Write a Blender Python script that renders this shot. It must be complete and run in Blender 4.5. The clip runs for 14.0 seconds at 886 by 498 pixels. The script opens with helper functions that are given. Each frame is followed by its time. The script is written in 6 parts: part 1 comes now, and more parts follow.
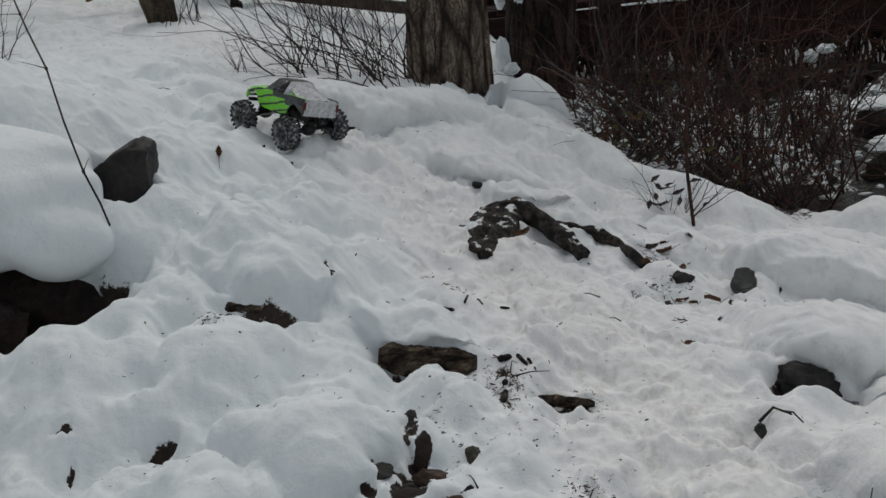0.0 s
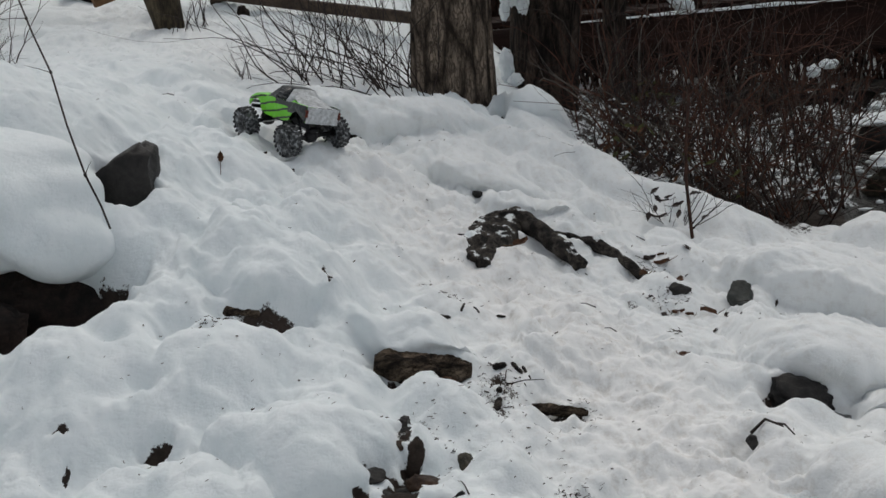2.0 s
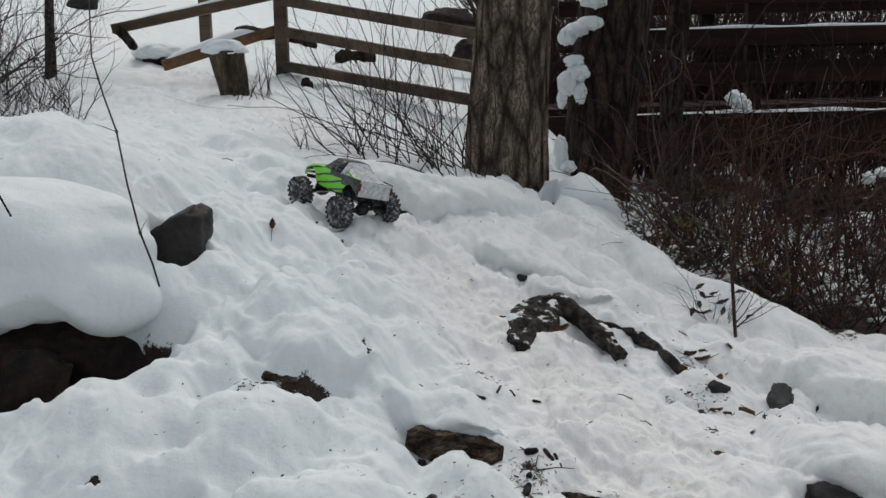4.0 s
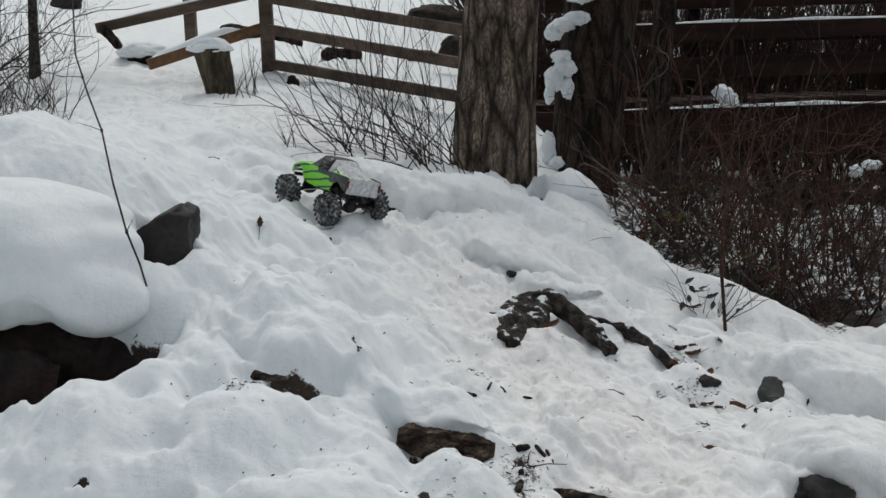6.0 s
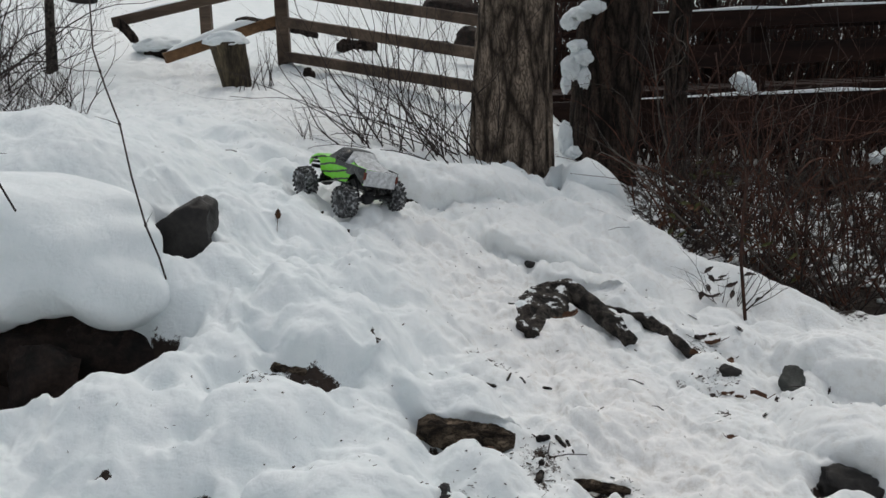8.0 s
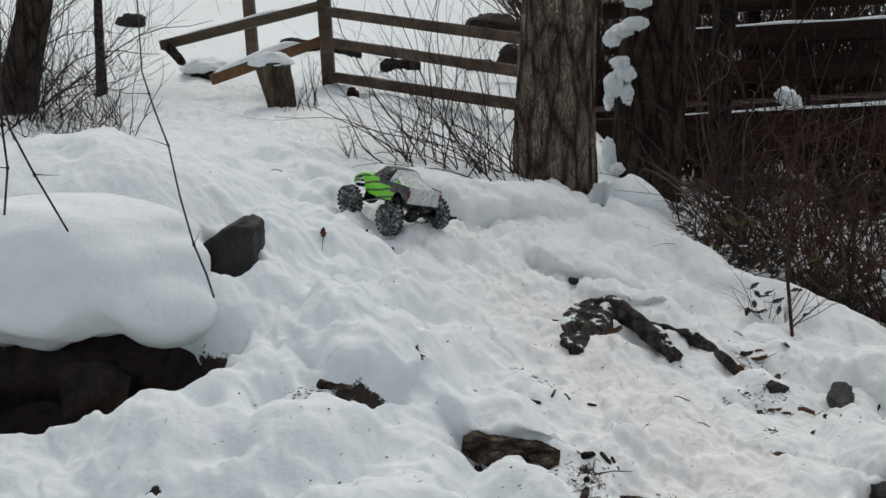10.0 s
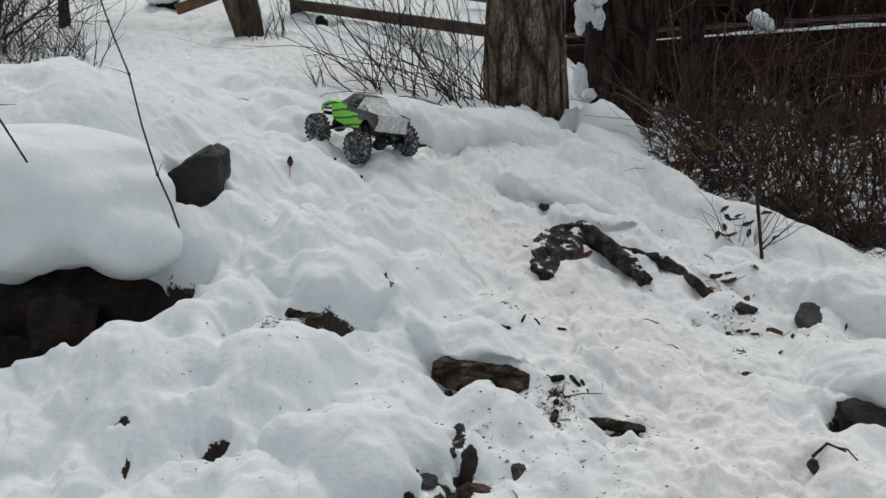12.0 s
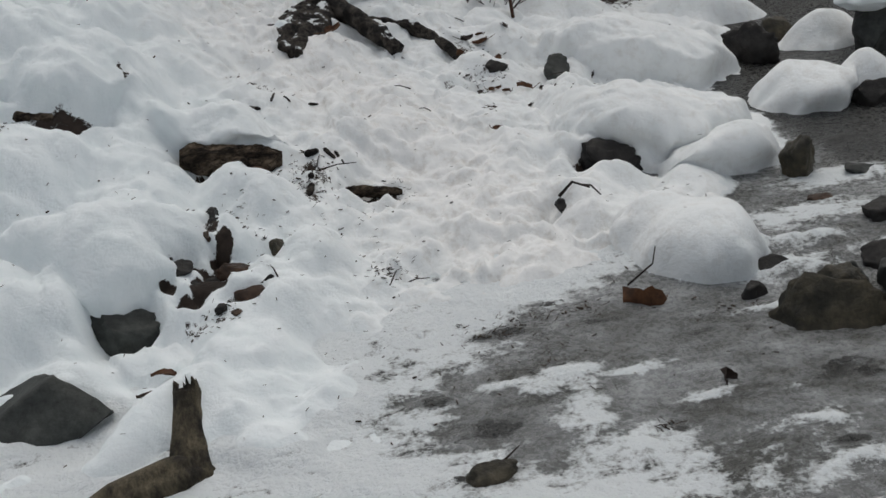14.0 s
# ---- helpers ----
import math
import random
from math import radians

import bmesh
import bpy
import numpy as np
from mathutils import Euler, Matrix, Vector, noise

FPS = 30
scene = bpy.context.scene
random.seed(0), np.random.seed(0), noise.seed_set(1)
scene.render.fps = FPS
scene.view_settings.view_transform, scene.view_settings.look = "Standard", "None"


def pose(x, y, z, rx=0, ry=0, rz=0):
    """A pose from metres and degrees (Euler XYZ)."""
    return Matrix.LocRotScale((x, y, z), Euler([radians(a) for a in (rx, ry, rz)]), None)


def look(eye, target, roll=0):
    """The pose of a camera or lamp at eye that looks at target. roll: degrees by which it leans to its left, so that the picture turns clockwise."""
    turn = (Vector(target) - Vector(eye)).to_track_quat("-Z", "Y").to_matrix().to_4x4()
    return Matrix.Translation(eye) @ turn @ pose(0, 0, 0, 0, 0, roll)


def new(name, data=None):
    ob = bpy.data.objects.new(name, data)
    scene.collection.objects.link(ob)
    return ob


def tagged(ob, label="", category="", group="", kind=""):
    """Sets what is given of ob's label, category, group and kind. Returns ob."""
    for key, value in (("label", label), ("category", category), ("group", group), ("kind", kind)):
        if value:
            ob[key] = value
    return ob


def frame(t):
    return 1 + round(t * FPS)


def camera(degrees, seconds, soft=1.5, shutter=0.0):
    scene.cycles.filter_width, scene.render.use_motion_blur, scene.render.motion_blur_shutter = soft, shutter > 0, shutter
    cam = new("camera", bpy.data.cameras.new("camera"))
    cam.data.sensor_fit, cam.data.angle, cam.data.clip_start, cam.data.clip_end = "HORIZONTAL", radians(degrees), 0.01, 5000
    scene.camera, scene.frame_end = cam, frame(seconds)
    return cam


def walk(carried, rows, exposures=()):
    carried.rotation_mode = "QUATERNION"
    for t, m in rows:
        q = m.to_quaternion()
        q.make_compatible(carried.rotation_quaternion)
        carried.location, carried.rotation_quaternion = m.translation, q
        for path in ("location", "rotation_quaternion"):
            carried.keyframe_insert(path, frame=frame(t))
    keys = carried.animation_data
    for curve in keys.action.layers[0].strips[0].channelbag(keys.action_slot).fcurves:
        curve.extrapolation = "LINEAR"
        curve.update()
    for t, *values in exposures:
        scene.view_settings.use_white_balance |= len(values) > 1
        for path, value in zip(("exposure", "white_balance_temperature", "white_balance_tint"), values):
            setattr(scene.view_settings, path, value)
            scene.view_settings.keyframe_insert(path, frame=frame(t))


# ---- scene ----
cam = camera(44.3, 14.0, soft=1.5)

PATH = [
    (0.0, pose(-0.0237, 0.0362, 1.0014, 76.020, 5.503, -3.392)),
    (0.5, pose(0.0046, 0.0153, 0.9995, 77.071, 4.887, -2.265)),
    (1.0, pose(-0.0078, 0.0374, 0.9990, 76.604, 4.036, -2.868)),
    (1.5, pose(-0.0041, 0.0138, 0.9987, 76.716, 4.479, -2.807)),
    (2.0, pose(-0.0047, 0.0142, 0.9996, 76.586, 4.730, -2.912)),
    (2.5, pose(-0.0172, 0.0165, 1.0196, 78.118, 3.515, -1.987)),
    (3.0, pose(-0.0021, -0.0088, 1.0103, 80.217, 2.234, 1.033)),
    (3.5, pose(0.0062, -0.0144, 1.0076, 80.901, 1.275, 0.475)),
    (6.0, pose(0.0024, 0.0012, 1.0032, 80.727, 1.700, -0.398)),
    (6.5, pose(-0.0000, 0.0000, 1.0000, 80.800, 1.700, 0.000)),
    (7.0, pose(-0.0011, 0.0053, 1.0030, 80.553, 2.151, 0.332)),
    (9.5, pose(-0.0037, 0.0054, 1.0011, 80.212, 2.408, 0.463)),
    (10.0, pose(-0.0014, -0.0118, 1.0040, 81.319, 2.990, 2.617)),
    (10.5, pose(0.0057, -0.0059, 0.9844, 80.154, 3.542, 2.619)),
    (11.0, pose(0.0101, 0.0027, 0.9912, 78.362, 3.591, 2.064)),
    (11.5, pose(0.0135, 0.0071, 0.9868, 77.797, 3.681, 1.473)),
    (12.0, pose(0.0185, 0.0063, 0.9847, 77.666, 3.626, 1.241)),
    (12.5, pose(0.0413, 0.0133, 0.9746, 75.635, 3.655, -1.406)),
    (13.0, pose(0.0548, 0.0258, 0.9461, 71.866, 4.447, -5.033)),
    (13.5, pose(0.0844, 0.0210, 0.9235, 68.815, 5.079, -8.217)),
    (14.0, pose(0.1163, 0.0156, 0.9023, 66.066, 6.594, -11.012)),
]
EXPOSURES = [(0.0, -1.07, 6650, 7), (1.5, -0.89, 6650, 7), (3.0, -0.75, 6650, 7), (6.5, -0.63, 6650, 7), (12.5, -0.65, 6650, 7), (14.0, -0.80, 6650, 7)]
walk(cam, PATH, EXPOSURES)

# ---- light: overcast winter sky, high soft sun behind cloud ----
world = bpy.data.worlds.new("overcast_sky")
scene.world = world
world.use_nodes = True
wn = world.node_tree.nodes
sky = wn.new("ShaderNodeTexSky")
sky.sky_type = "NISHITA"
sky.sun_disc = False
sky.sun_elevation = radians(65)
sky.sun_rotation = radians(11)
sky.dust_density = 4.0
sky.ozone_density = 0.6
grey_sky = wn.new("ShaderNodeHueSaturation")  # cloud cover
grey_sky.inputs["Saturation"].default_value = 0.4
world.node_tree.links.new(sky.outputs[0], grey_sky.inputs["Color"])
world.node_tree.links.new(grey_sky.outputs[0], wn["Background"].inputs[0])
wn["Background"].inputs[1].default_value = 0.2
sun_data = bpy.data.lights.new("sun_behind_cloud", "SUN")
sun_data.energy = 0.48
sun_data.angle = radians(110)
sun_data.color = (1.0, 0.98, 0.95)
sun = new("sun_behind_cloud", sun_data)
sun.matrix_basis = look((0.6, 3.2, 7.0), (0, 0, 0))

# ---- noise and small mesh tools ----


def lattice(ix, iy, seed):
    h = (ix * 374761393 + iy * 668265263 + seed * 1442695041) & 0xFFFFFFFF
    h = ((h ^ (h >> 13)) * 1274126177) & 0xFFFFFFFF
    return ((h ^ (h >> 16)) & 0xFFFF) / 65535.0


def vnoise(x, y, seed=0):
    """Smooth value noise, -1 to 1."""
    ix, iy = np.floor(x).astype(np.int64), np.floor(y).astype(np.int64)
    fx, fy = x - ix, y - iy
    ux, uy = fx ** 3 * (fx * (fx * 6 - 15) + 10), fy ** 3 * (fy * (fy * 6 - 15) + 10)
    a = lattice(ix, iy, seed) * (1 - ux) + lattice(ix + 1, iy, seed) * ux
    b = lattice(ix, iy + 1, seed) * (1 - ux) + lattice(ix + 1, iy + 1, seed) * ux
    return 2 * (a * (1 - uy) + b * uy) - 1


def fbm(x, y, size, octaves=3, seed=0):
    total, gain = 0, 1.0
    for k in range(octaves):
        total = total + gain * vnoise(x * 2 ** k / size + 17.3 * k, y * 2 ** k / size - 9.1 * k, seed + k)
        gain *= 0.5
    return total


def ramp(a, b, v):
    u = np.clip((v - a) / (b - a), 0, 1)
    return u * u * (3 - 2 * u)


class Soup:
    """Vertices and faces gathered for one mesh."""

    def __init__(self):
        self.v, self.f, self.m = [], [], []

    def add(self, verts, faces, mat=0):
        n = len(self.v)
        self.v.extend([tuple(p) for p in verts])
        self.f.extend([tuple(i + n for i in q) for q in faces])
        self.m.extend([mat] * len(faces))
        return self

    def tube(self, pts, radii, sides=5, mat=0, caps=True):
        pts = [Vector(p) for p in pts]
        if not isinstance(radii, (list, tuple)):
            radii = [radii] * len(pts)
        verts, faces = [], []
        u = Vector((0.31, 0.87, 0.19))
        for i, p in enumerate(pts):
            d = (pts[min(i + 1, len(pts) - 1)] - pts[max(i - 1, 0)]).normalized()
            u = u - d * u.dot(d)
            if u.length < 1e-3:
                u = d.cross(Vector((1, 0, 0)))
            u.normalize()
            w = d.cross(u)
            for k in range(sides):
                a = 2 * math.pi * k / sides
                verts.append(p + radii[i] * (math.cos(a) * u + math.sin(a) * w))
        for i in range(len(pts) - 1):
            for k in range(sides):
                j = (k + 1) % sides
                faces.append((i * sides + k, i * sides + j, (i + 1) * sides + j, (i + 1) * sides + k))
        if caps:
            faces.append(tuple(range(sides))[::-1])
            faces.append(tuple((len(pts) - 1) * sides + k for k in range(sides)))
        return self.add(verts, faces, mat)

    def box(self, c, size, m=None, mat=0, cut=0.12):
        """A box with chamfered long edges."""
        hx, hy, hz = (0.5 * s for s in size)
        b = cut * min(hx, hy, hz) * 2
        ring = [(-hy + b, -hz), (hy - b, -hz), (hy, -hz + b), (hy, hz - b), (hy - b, hz), (-hy + b, hz), (-hy, hz - b), (-hy, -hz + b)]
        verts = [Vector((x, y, z)) for x in (-hx, hx) for y, z in ring]
        m = m or Matrix()
        verts = [m @ (v + Vector(c)) for v in verts]
        faces = [(k, k + 8, (k + 1) % 8 + 8, (k + 1) % 8) for k in range(8)] + [tuple(range(8)), tuple(range(15, 7, -1))]
        return self.add(verts, faces, mat)

    def lathe(self, profile, sides=24, m=None, mat=0):
        """profile: (radius, height along local y) turned round local y."""
        m = m or Matrix()
        verts = [m @ Vector((r * math.cos(2 * math.pi * k / sides), h, r * math.sin(2 * math.pi * k / sides))) for r, h in profile for k in range(sides)]
        faces = [(i * sides + k, i * sides + (k + 1) % sides, (i + 1) * sides + (k + 1) % sides, (i + 1) * sides + k) for i in range(len(profile) - 1) for k in range(sides)]
        return self.add(verts, faces, mat)

    def mesh(self, name, mats, smooth=True):
        me = bpy.data.meshes.new(name)
        me.from_pydata(self.v, [], self.f)
        for mt in mats:
            me.materials.append(mt)
        if len(mats) > 1:
            me.polygons.foreach_set("material_index", self.m)
        me.polygons.foreach_set("use_smooth", [smooth] * len(self.f))
        me.update()
        return me


def part(name, soup, mats, parent, label="", smooth=True):
    """One mesh object under a thing or a part."""
    mats = mats if isinstance(mats, (list, tuple)) else [mats]
    ob = new(name, soup.mesh(name, mats, smooth))
    ob.parent = parent
    if label:
        ob["label"] = label
    return ob


def thing(name, soup, mats, label, category, group="", kind="", smooth=True):
    mats = mats if isinstance(mats, (list, tuple)) else [mats]
    return tagged(new(name, soup.mesh(name, mats, smooth)), label, category, group, kind)


def holder(name, label, category, at=(0, 0, 0), group=""):
    ob = new(name)
    ob.empty_display_size = 0.05
    ob.matrix_basis = Matrix.Translation(at)
    return tagged(ob, label, category, group)


# ---- materials ----


def node_mat(name):
    m = bpy.data.materials.new(name)
    m.use_nodes = True
    nt = m.node_tree
    return m, nt, nt.nodes["Principled BSDF"]


def tex(nt, kind, coord="Object", scale=5.0, detail=5.0, rough=0.6, stretch=(1, 1, 1), distort=0.0):
    tc = nt.nodes.new("ShaderNodeTexCoord")
    mp = nt.nodes.new("ShaderNodeMapping")
    mp.inputs["Scale"].default_value = stretch
    nt.links.new(tc.outputs[coord], mp.inputs[0])
    n = nt.nodes.new(kind)
    n.inputs["Scale"].default_value = scale
    if kind == "ShaderNodeTexNoise":
        n.inputs["Detail"].default_value, n.inputs["Roughness"].default_value, n.inputs["Distortion"].default_value = detail, rough, distort
    nt.links.new(mp.outputs[0], n.inputs["Vector"])
    return n.outputs[0]


def ramp_node(nt, value, stops):
    r = nt.nodes.new("ShaderNodeValToRGB")
    r.color_ramp.elements[0].position, r.color_ramp.elements[0].color = stops[0][0], (*stops[0][1], 1)
    r.color_ramp.elements[1].position, r.color_ramp.elements[1].color = stops[-1][0], (*stops[-1][1], 1)
    for pos, c in stops[1:-1]:
        r.color_ramp.elements.new(pos).color = (*c, 1)
    nt.links.new(value, r.inputs[0])
    return r.outputs[0]


def blend(nt, fac, a, b, mode="MIX"):
    n = nt.nodes.new("ShaderNodeMix")
    n.data_type, n.blend_type = "RGBA", mode
    for sock, val in ((n.inputs[0], fac), (n.inputs[6], a), (n.inputs[7], b)):
        if isinstance(val, bpy.types.NodeSocket):
            nt.links.new(val, sock)
        else:
            sock.default_value = val if isinstance(val, (int, float)) else (*val, 1)
    return n.outputs[2]


def math_node(nt, op, a, b=0.0):
    n = nt.nodes.new("ShaderNodeMath")
    n.operation = op
    for sock, val in ((n.inputs[0], a), (n.inputs[1], b)):
        if isinstance(val, bpy.types.NodeSocket):
            nt.links.new(val, sock)
        else:
            sock.default_value = val
    return n.outputs[0]


def bump(nt, bsdf, value, strength=0.4, distance=0.01, before=None):
    b = nt.nodes.new("ShaderNodeBump")
    b.inputs["Strength"].default_value, b.inputs["Distance"].default_value = strength, distance
    nt.links.new(value, b.inputs["Height"])
    if before:
        nt.links.new(before, b.inputs["Normal"])
    nt.links.new(b.outputs[0], bsdf.inputs["Normal"])
    return b.outputs[0]


def two_tone(name, dark, light, scale, rough=0.8, relief=0.005, stretch=(1, 1, 1), lo=0.35, hi=0.7, coord="Object", fine=6.0, spec=0.3, grain_lo=0.45):
    """Noise between two colours, with a second finer grain and relief."""
    m, nt, b = node_mat(name)
    big = tex(nt, "ShaderNodeTexNoise", coord, scale, 4, 0.6, stretch)
    small = tex(nt, "ShaderNodeTexNoise", coord, scale * fine, 6, 0.7, stretch)
    c = ramp_node(nt, big, [(lo, dark), (hi, light)])
    grain = ramp_node(nt, small, [(0.32, (grain_lo,) * 3), (0.66, (1.0,) * 3)])
    nt.links.new(blend(nt, 0.8, c, grain, "MULTIPLY"), b.inputs["Base Color"])
    b.inputs["Roughness"].default_value = rough
    b.inputs["Specular IOR Level"].default_value = spec
    first = bump(nt, b, big, 0.5, relief * 2)
    bump(nt, b, small, 0.6, relief, first)
    return m


def snow_material(name, ground_masks=False):
    m, nt, b = node_mat(name)
    grain = tex(nt, "ShaderNodeTexNoise", "Object", 90, 6, 0.7)
    lump = tex(nt, "ShaderNodeTexNoise", "Object", 14, 5, 0.6)
    c = ramp_node(nt, lump, [(0.3, (0.775, 0.83, 0.845)), (0.7, (0.85, 0.885, 0.90))])
    if ground_masks:
        soil_shade_att = nt.nodes.new("ShaderNodeAttribute")
        soil_shade_att.attribute_name = "soil_shade"
        trod = nt.nodes.new("ShaderNodeAttribute")
        trod.attribute_name = "trodden"
        speck = tex(nt, "ShaderNodeTexNoise", "Object", 26, 8, 0.75)
        dirt = math_node(nt, "MULTIPLY", trod.outputs["Fac"], ramp_node(nt, speck, [(0.50, (0,) * 3), (0.72, (1,) * 3)]))
        # this warm tint puts the warmer light of the right side into the colour
        c = blend(nt, math_node(nt, "MULTIPLY", trod.outputs["Fac"], 0.85), c, (0.872, 0.862, 0.852))
        c = blend(nt, math_node(nt, "MULTIPLY", dirt, 0.6), c, (0.47, 0.42, 0.36))
        flecks = tex(nt, "ShaderNodeTexNoise", "Object", 120, 4, 0.8)
        c = blend(nt, math_node(nt, "MULTIPLY", trod.outputs["Fac"], ramp_node(nt, flecks, [(0.71, (0,) * 3), (0.76, (0.8,) * 3)])), c, (0.10, 0.08, 0.06))
        # near-black earth colour, which also paints the shade inside gaps and hollows
        litter = tex(nt, "ShaderNodeTexNoise", "Object", 18, 8, 0.8)
        earth_shade = ramp_node(nt, litter, [(0.3, (0.008, 0.006, 0.005)), (0.7, (0.05, 0.034, 0.026))])
        patch = math_node(nt, "ADD", soil_shade_att.outputs["Fac"], math_node(nt, "ADD", math_node(nt, "MULTIPLY", math_node(nt, "SUBTRACT", litter, 0.5), 1.4), math_node(nt, "MULTIPLY", math_node(nt, "SUBTRACT", grain, 0.5), 0.4)))
        c = blend(nt, ramp_node(nt, patch, [(0.46, (0,) * 3), (0.54, (1,) * 3)]), c, earth_shade)
    nt.links.new(c, b.inputs["Base Color"])
    b.inputs["Roughness"].default_value = 0.75
    b.inputs["Specular IOR Level"].default_value = 0.25
    first = bump(nt, b, lump, 0.4, 0.014)
    crumb = tex(nt, "ShaderNodeTexNoise", "Object", 38, 6, 0.7)
    second = bump(nt, b, crumb, 0.5, 0.010, first)
    bump(nt, b, grain, 0.3, 0.004, second)
    return m


snow = snow_material("snow")
ground_snow = snow_material("snow_on_ground", True)
rock_grey = two_tone("grey_green_stone", (0.035, 0.038, 0.036), (0.085, 0.09, 0.082), 9, 0.6, 0.003, grain_lo=0.3)
rock_dark = two_tone("dark_wet_stone", (0.012, 0.011, 0.011), (0.045, 0.04, 0.037), 12, 0.6, 0.004, grain_lo=0.3)
rock_brown = two_tone("brown_wet_stone", (0.03, 0.018, 0.012), (0.12, 0.065, 0.04), 14, 0.55, 0.004, grain_lo=0.3)
# darker copy of the brown stone, with the hollow's shade put into its colour
rock_cave = two_tone("brown_stone_with_hollow_shade", (0.010, 0.007, 0.006), (0.055, 0.034, 0.026), 16, 0.75, 0.010, grain_lo=0.25)
rock_moss = two_tone("mossy_stream_stone", (0.016, 0.016, 0.012), (0.12, 0.10, 0.065), 13, 0.5, 0.008, grain_lo=0.3)
old_wood = two_tone("weathered_dead_wood", (0.022, 0.017, 0.012), (0.18, 0.14, 0.085), 14, 0.85, 0.004, (1, 1, 0.25), grain_lo=0.12)
root_bark = two_tone("dark_root_bark", (0.012, 0.010, 0.009), (0.15, 0.125, 0.105), 34, 0.9, 0.012, lo=0.4, hi=0.68, grain_lo=0.12)


def bark_material(name, dark, light, along=(1, 1, 0.16), size=1.0):
    """Furrowed bark: long plates split by dark cracks."""
    m, nt, b = node_mat(name)
    tcn = nt.nodes.new("ShaderNodeTexCoord")
    mp = nt.nodes.new("ShaderNodeMapping")
    mp.inputs["Scale"].default_value = tuple(size * v for v in along)
    nt.links.new(tcn.outputs["Object"], mp.inputs[0])
    warp = nt.nodes.new("ShaderNodeTexNoise")
    warp.inputs["Scale"].default_value = 11
    warp.inputs["Detail"].default_value = 4
    nt.links.new(mp.outputs[0], warp.inputs["Vector"])
    shift = nt.nodes.new("ShaderNodeVectorMath")
    shift.operation = "MULTIPLY_ADD"
    shift.inputs[1].default_value = (0.11, 0.11, 0.05)
    nt.links.new(warp.outputs["Color"], shift.inputs[0])
    nt.links.new(mp.outputs[0], shift.inputs[2])
    crack = nt.nodes.new("ShaderNodeTexVoronoi")
    crack.feature = "DISTANCE_TO_EDGE"
    crack.inputs["Scale"].default_value = 13
    nt.links.new(shift.outputs[0], crack.inputs["Vector"])
    ragged = math_node(nt, "ADD", crack.outputs["Distance"], math_node(nt, "MULTIPLY", math_node(nt, "SUBTRACT", tex(nt, "ShaderNodeTexNoise", "Object", 34 * size, 5, 0.7, along), 0.5), 0.42))
    coarse = ramp_node(nt, ragged, [(0.0, (0.03,) * 3), (0.10, (0.45,) * 3), (0.24, (1,) * 3)])
    thin = tex(nt, "ShaderNodeTexNoise", "Object", 70 * size, 3, 0.5, tuple(min(1, 1.4 * v) for v in along), 0.6)
    lines = ramp_node(nt, math_node(nt, "ABSOLUTE", math_node(nt, "SUBTRACT", thin, 0.5)), [(0.0, (0.35,) * 3), (0.07, (1,) * 3)])
    plates = blend(nt, 1.0, coarse, lines, "MULTIPLY")
    stain = tex(nt, "ShaderNodeTexNoise", "Object", 5, 5, 0.65, (1, 1, 0.5))
    fine = tex(nt, "ShaderNodeTexNoise", "Object", 60, 6, 0.75, (1, 1, 0.3))
    c = blend(nt, plates, dark, ramp_node(nt, stain, [(0.3, tuple(0.7 * v for v in light)), (0.7, light)]))
    c = blend(nt, 0.7, c, ramp_node(nt, fine, [(0.3, (0.5,) * 3), (0.7, (1.05,) * 3)]), "MULTIPLY")
    nt.links.new(c, b.inputs["Base Color"])
    b.inputs["Roughness"].default_value = 0.9
    b.inputs["Specular IOR Level"].default_value = 0.2
    first = bump(nt, b, plates, 1.0, 0.02)
    bump(nt, b, fine, 0.6, 0.004, first)
    return m


def dusted(name, dark, light, amount):
    """Dark bark with crumbs of snow caught on its upper side."""
    m = two_tone(name, dark, light, 34, 0.9, 0.012, lo=0.4, hi=0.68, grain_lo=0.12)
    nt = m.node_tree
    b = nt.nodes["Principled BSDF"]
    bark = b.inputs["Base Color"].links[0].from_socket
    up = nt.nodes.new("ShaderNodeSeparateXYZ")
    nt.links.new(nt.nodes.new("ShaderNodeNewGeometry").outputs["Normal"], up.inputs[0])
    crumbs = tex(nt, "ShaderNodeTexNoise", "Object", 17, 5, 0.6)
    lying = math_node(nt, "ADD", crumbs, math_node(nt, "MULTIPLY", up.outputs[2], 0.16))
    nt.links.new(blend(nt, ramp_node(nt, lying, [(0.74 - amount, (0,) * 3), (0.78 - amount, (1,) * 3)]), bark, (0.82, 0.85, 0.86)), b.inputs["Base Color"])
    return m


root_snowy = dusted("dark_root_bark_with_snow", (0.012, 0.010, 0.009), (0.14, 0.118, 0.10), 0.025)
log_bark = bark_material("cracked_rotting_bark", (0.012, 0.008, 0.006), (0.26, 0.195, 0.14), (0.45, 1, 1), 1.7)
snag_wood = two_tone("mottled_snag_wood", (0.016, 0.013, 0.009), (0.17, 0.14, 0.09), 30, 0.8, 0.006, (1, 0.6, 0.45), lo=0.36, hi=0.68, grain_lo=0.18)
bark_grey = bark_material("grey_brown_bark", (0.02, 0.014, 0.010), (0.38, 0.295, 0.228), (1, 1, 0.24))
bark_dark = bark_material("dark_damp_bark", (0.010, 0.0075, 0.006), (0.115, 0.082, 0.064), (1, 1, 0.24))
rail_wood = two_tone("weathered_rail_wood", (0.06, 0.042, 0.031), (0.175, 0.125, 0.09), 6, 0.85, 0.003, (0.15, 1, 1))
rail_fresh = two_tone("split_orange_wood", (0.10, 0.055, 0.028), (0.25, 0.14, 0.07), 6, 0.85, 0.003, (0.2, 1, 1))
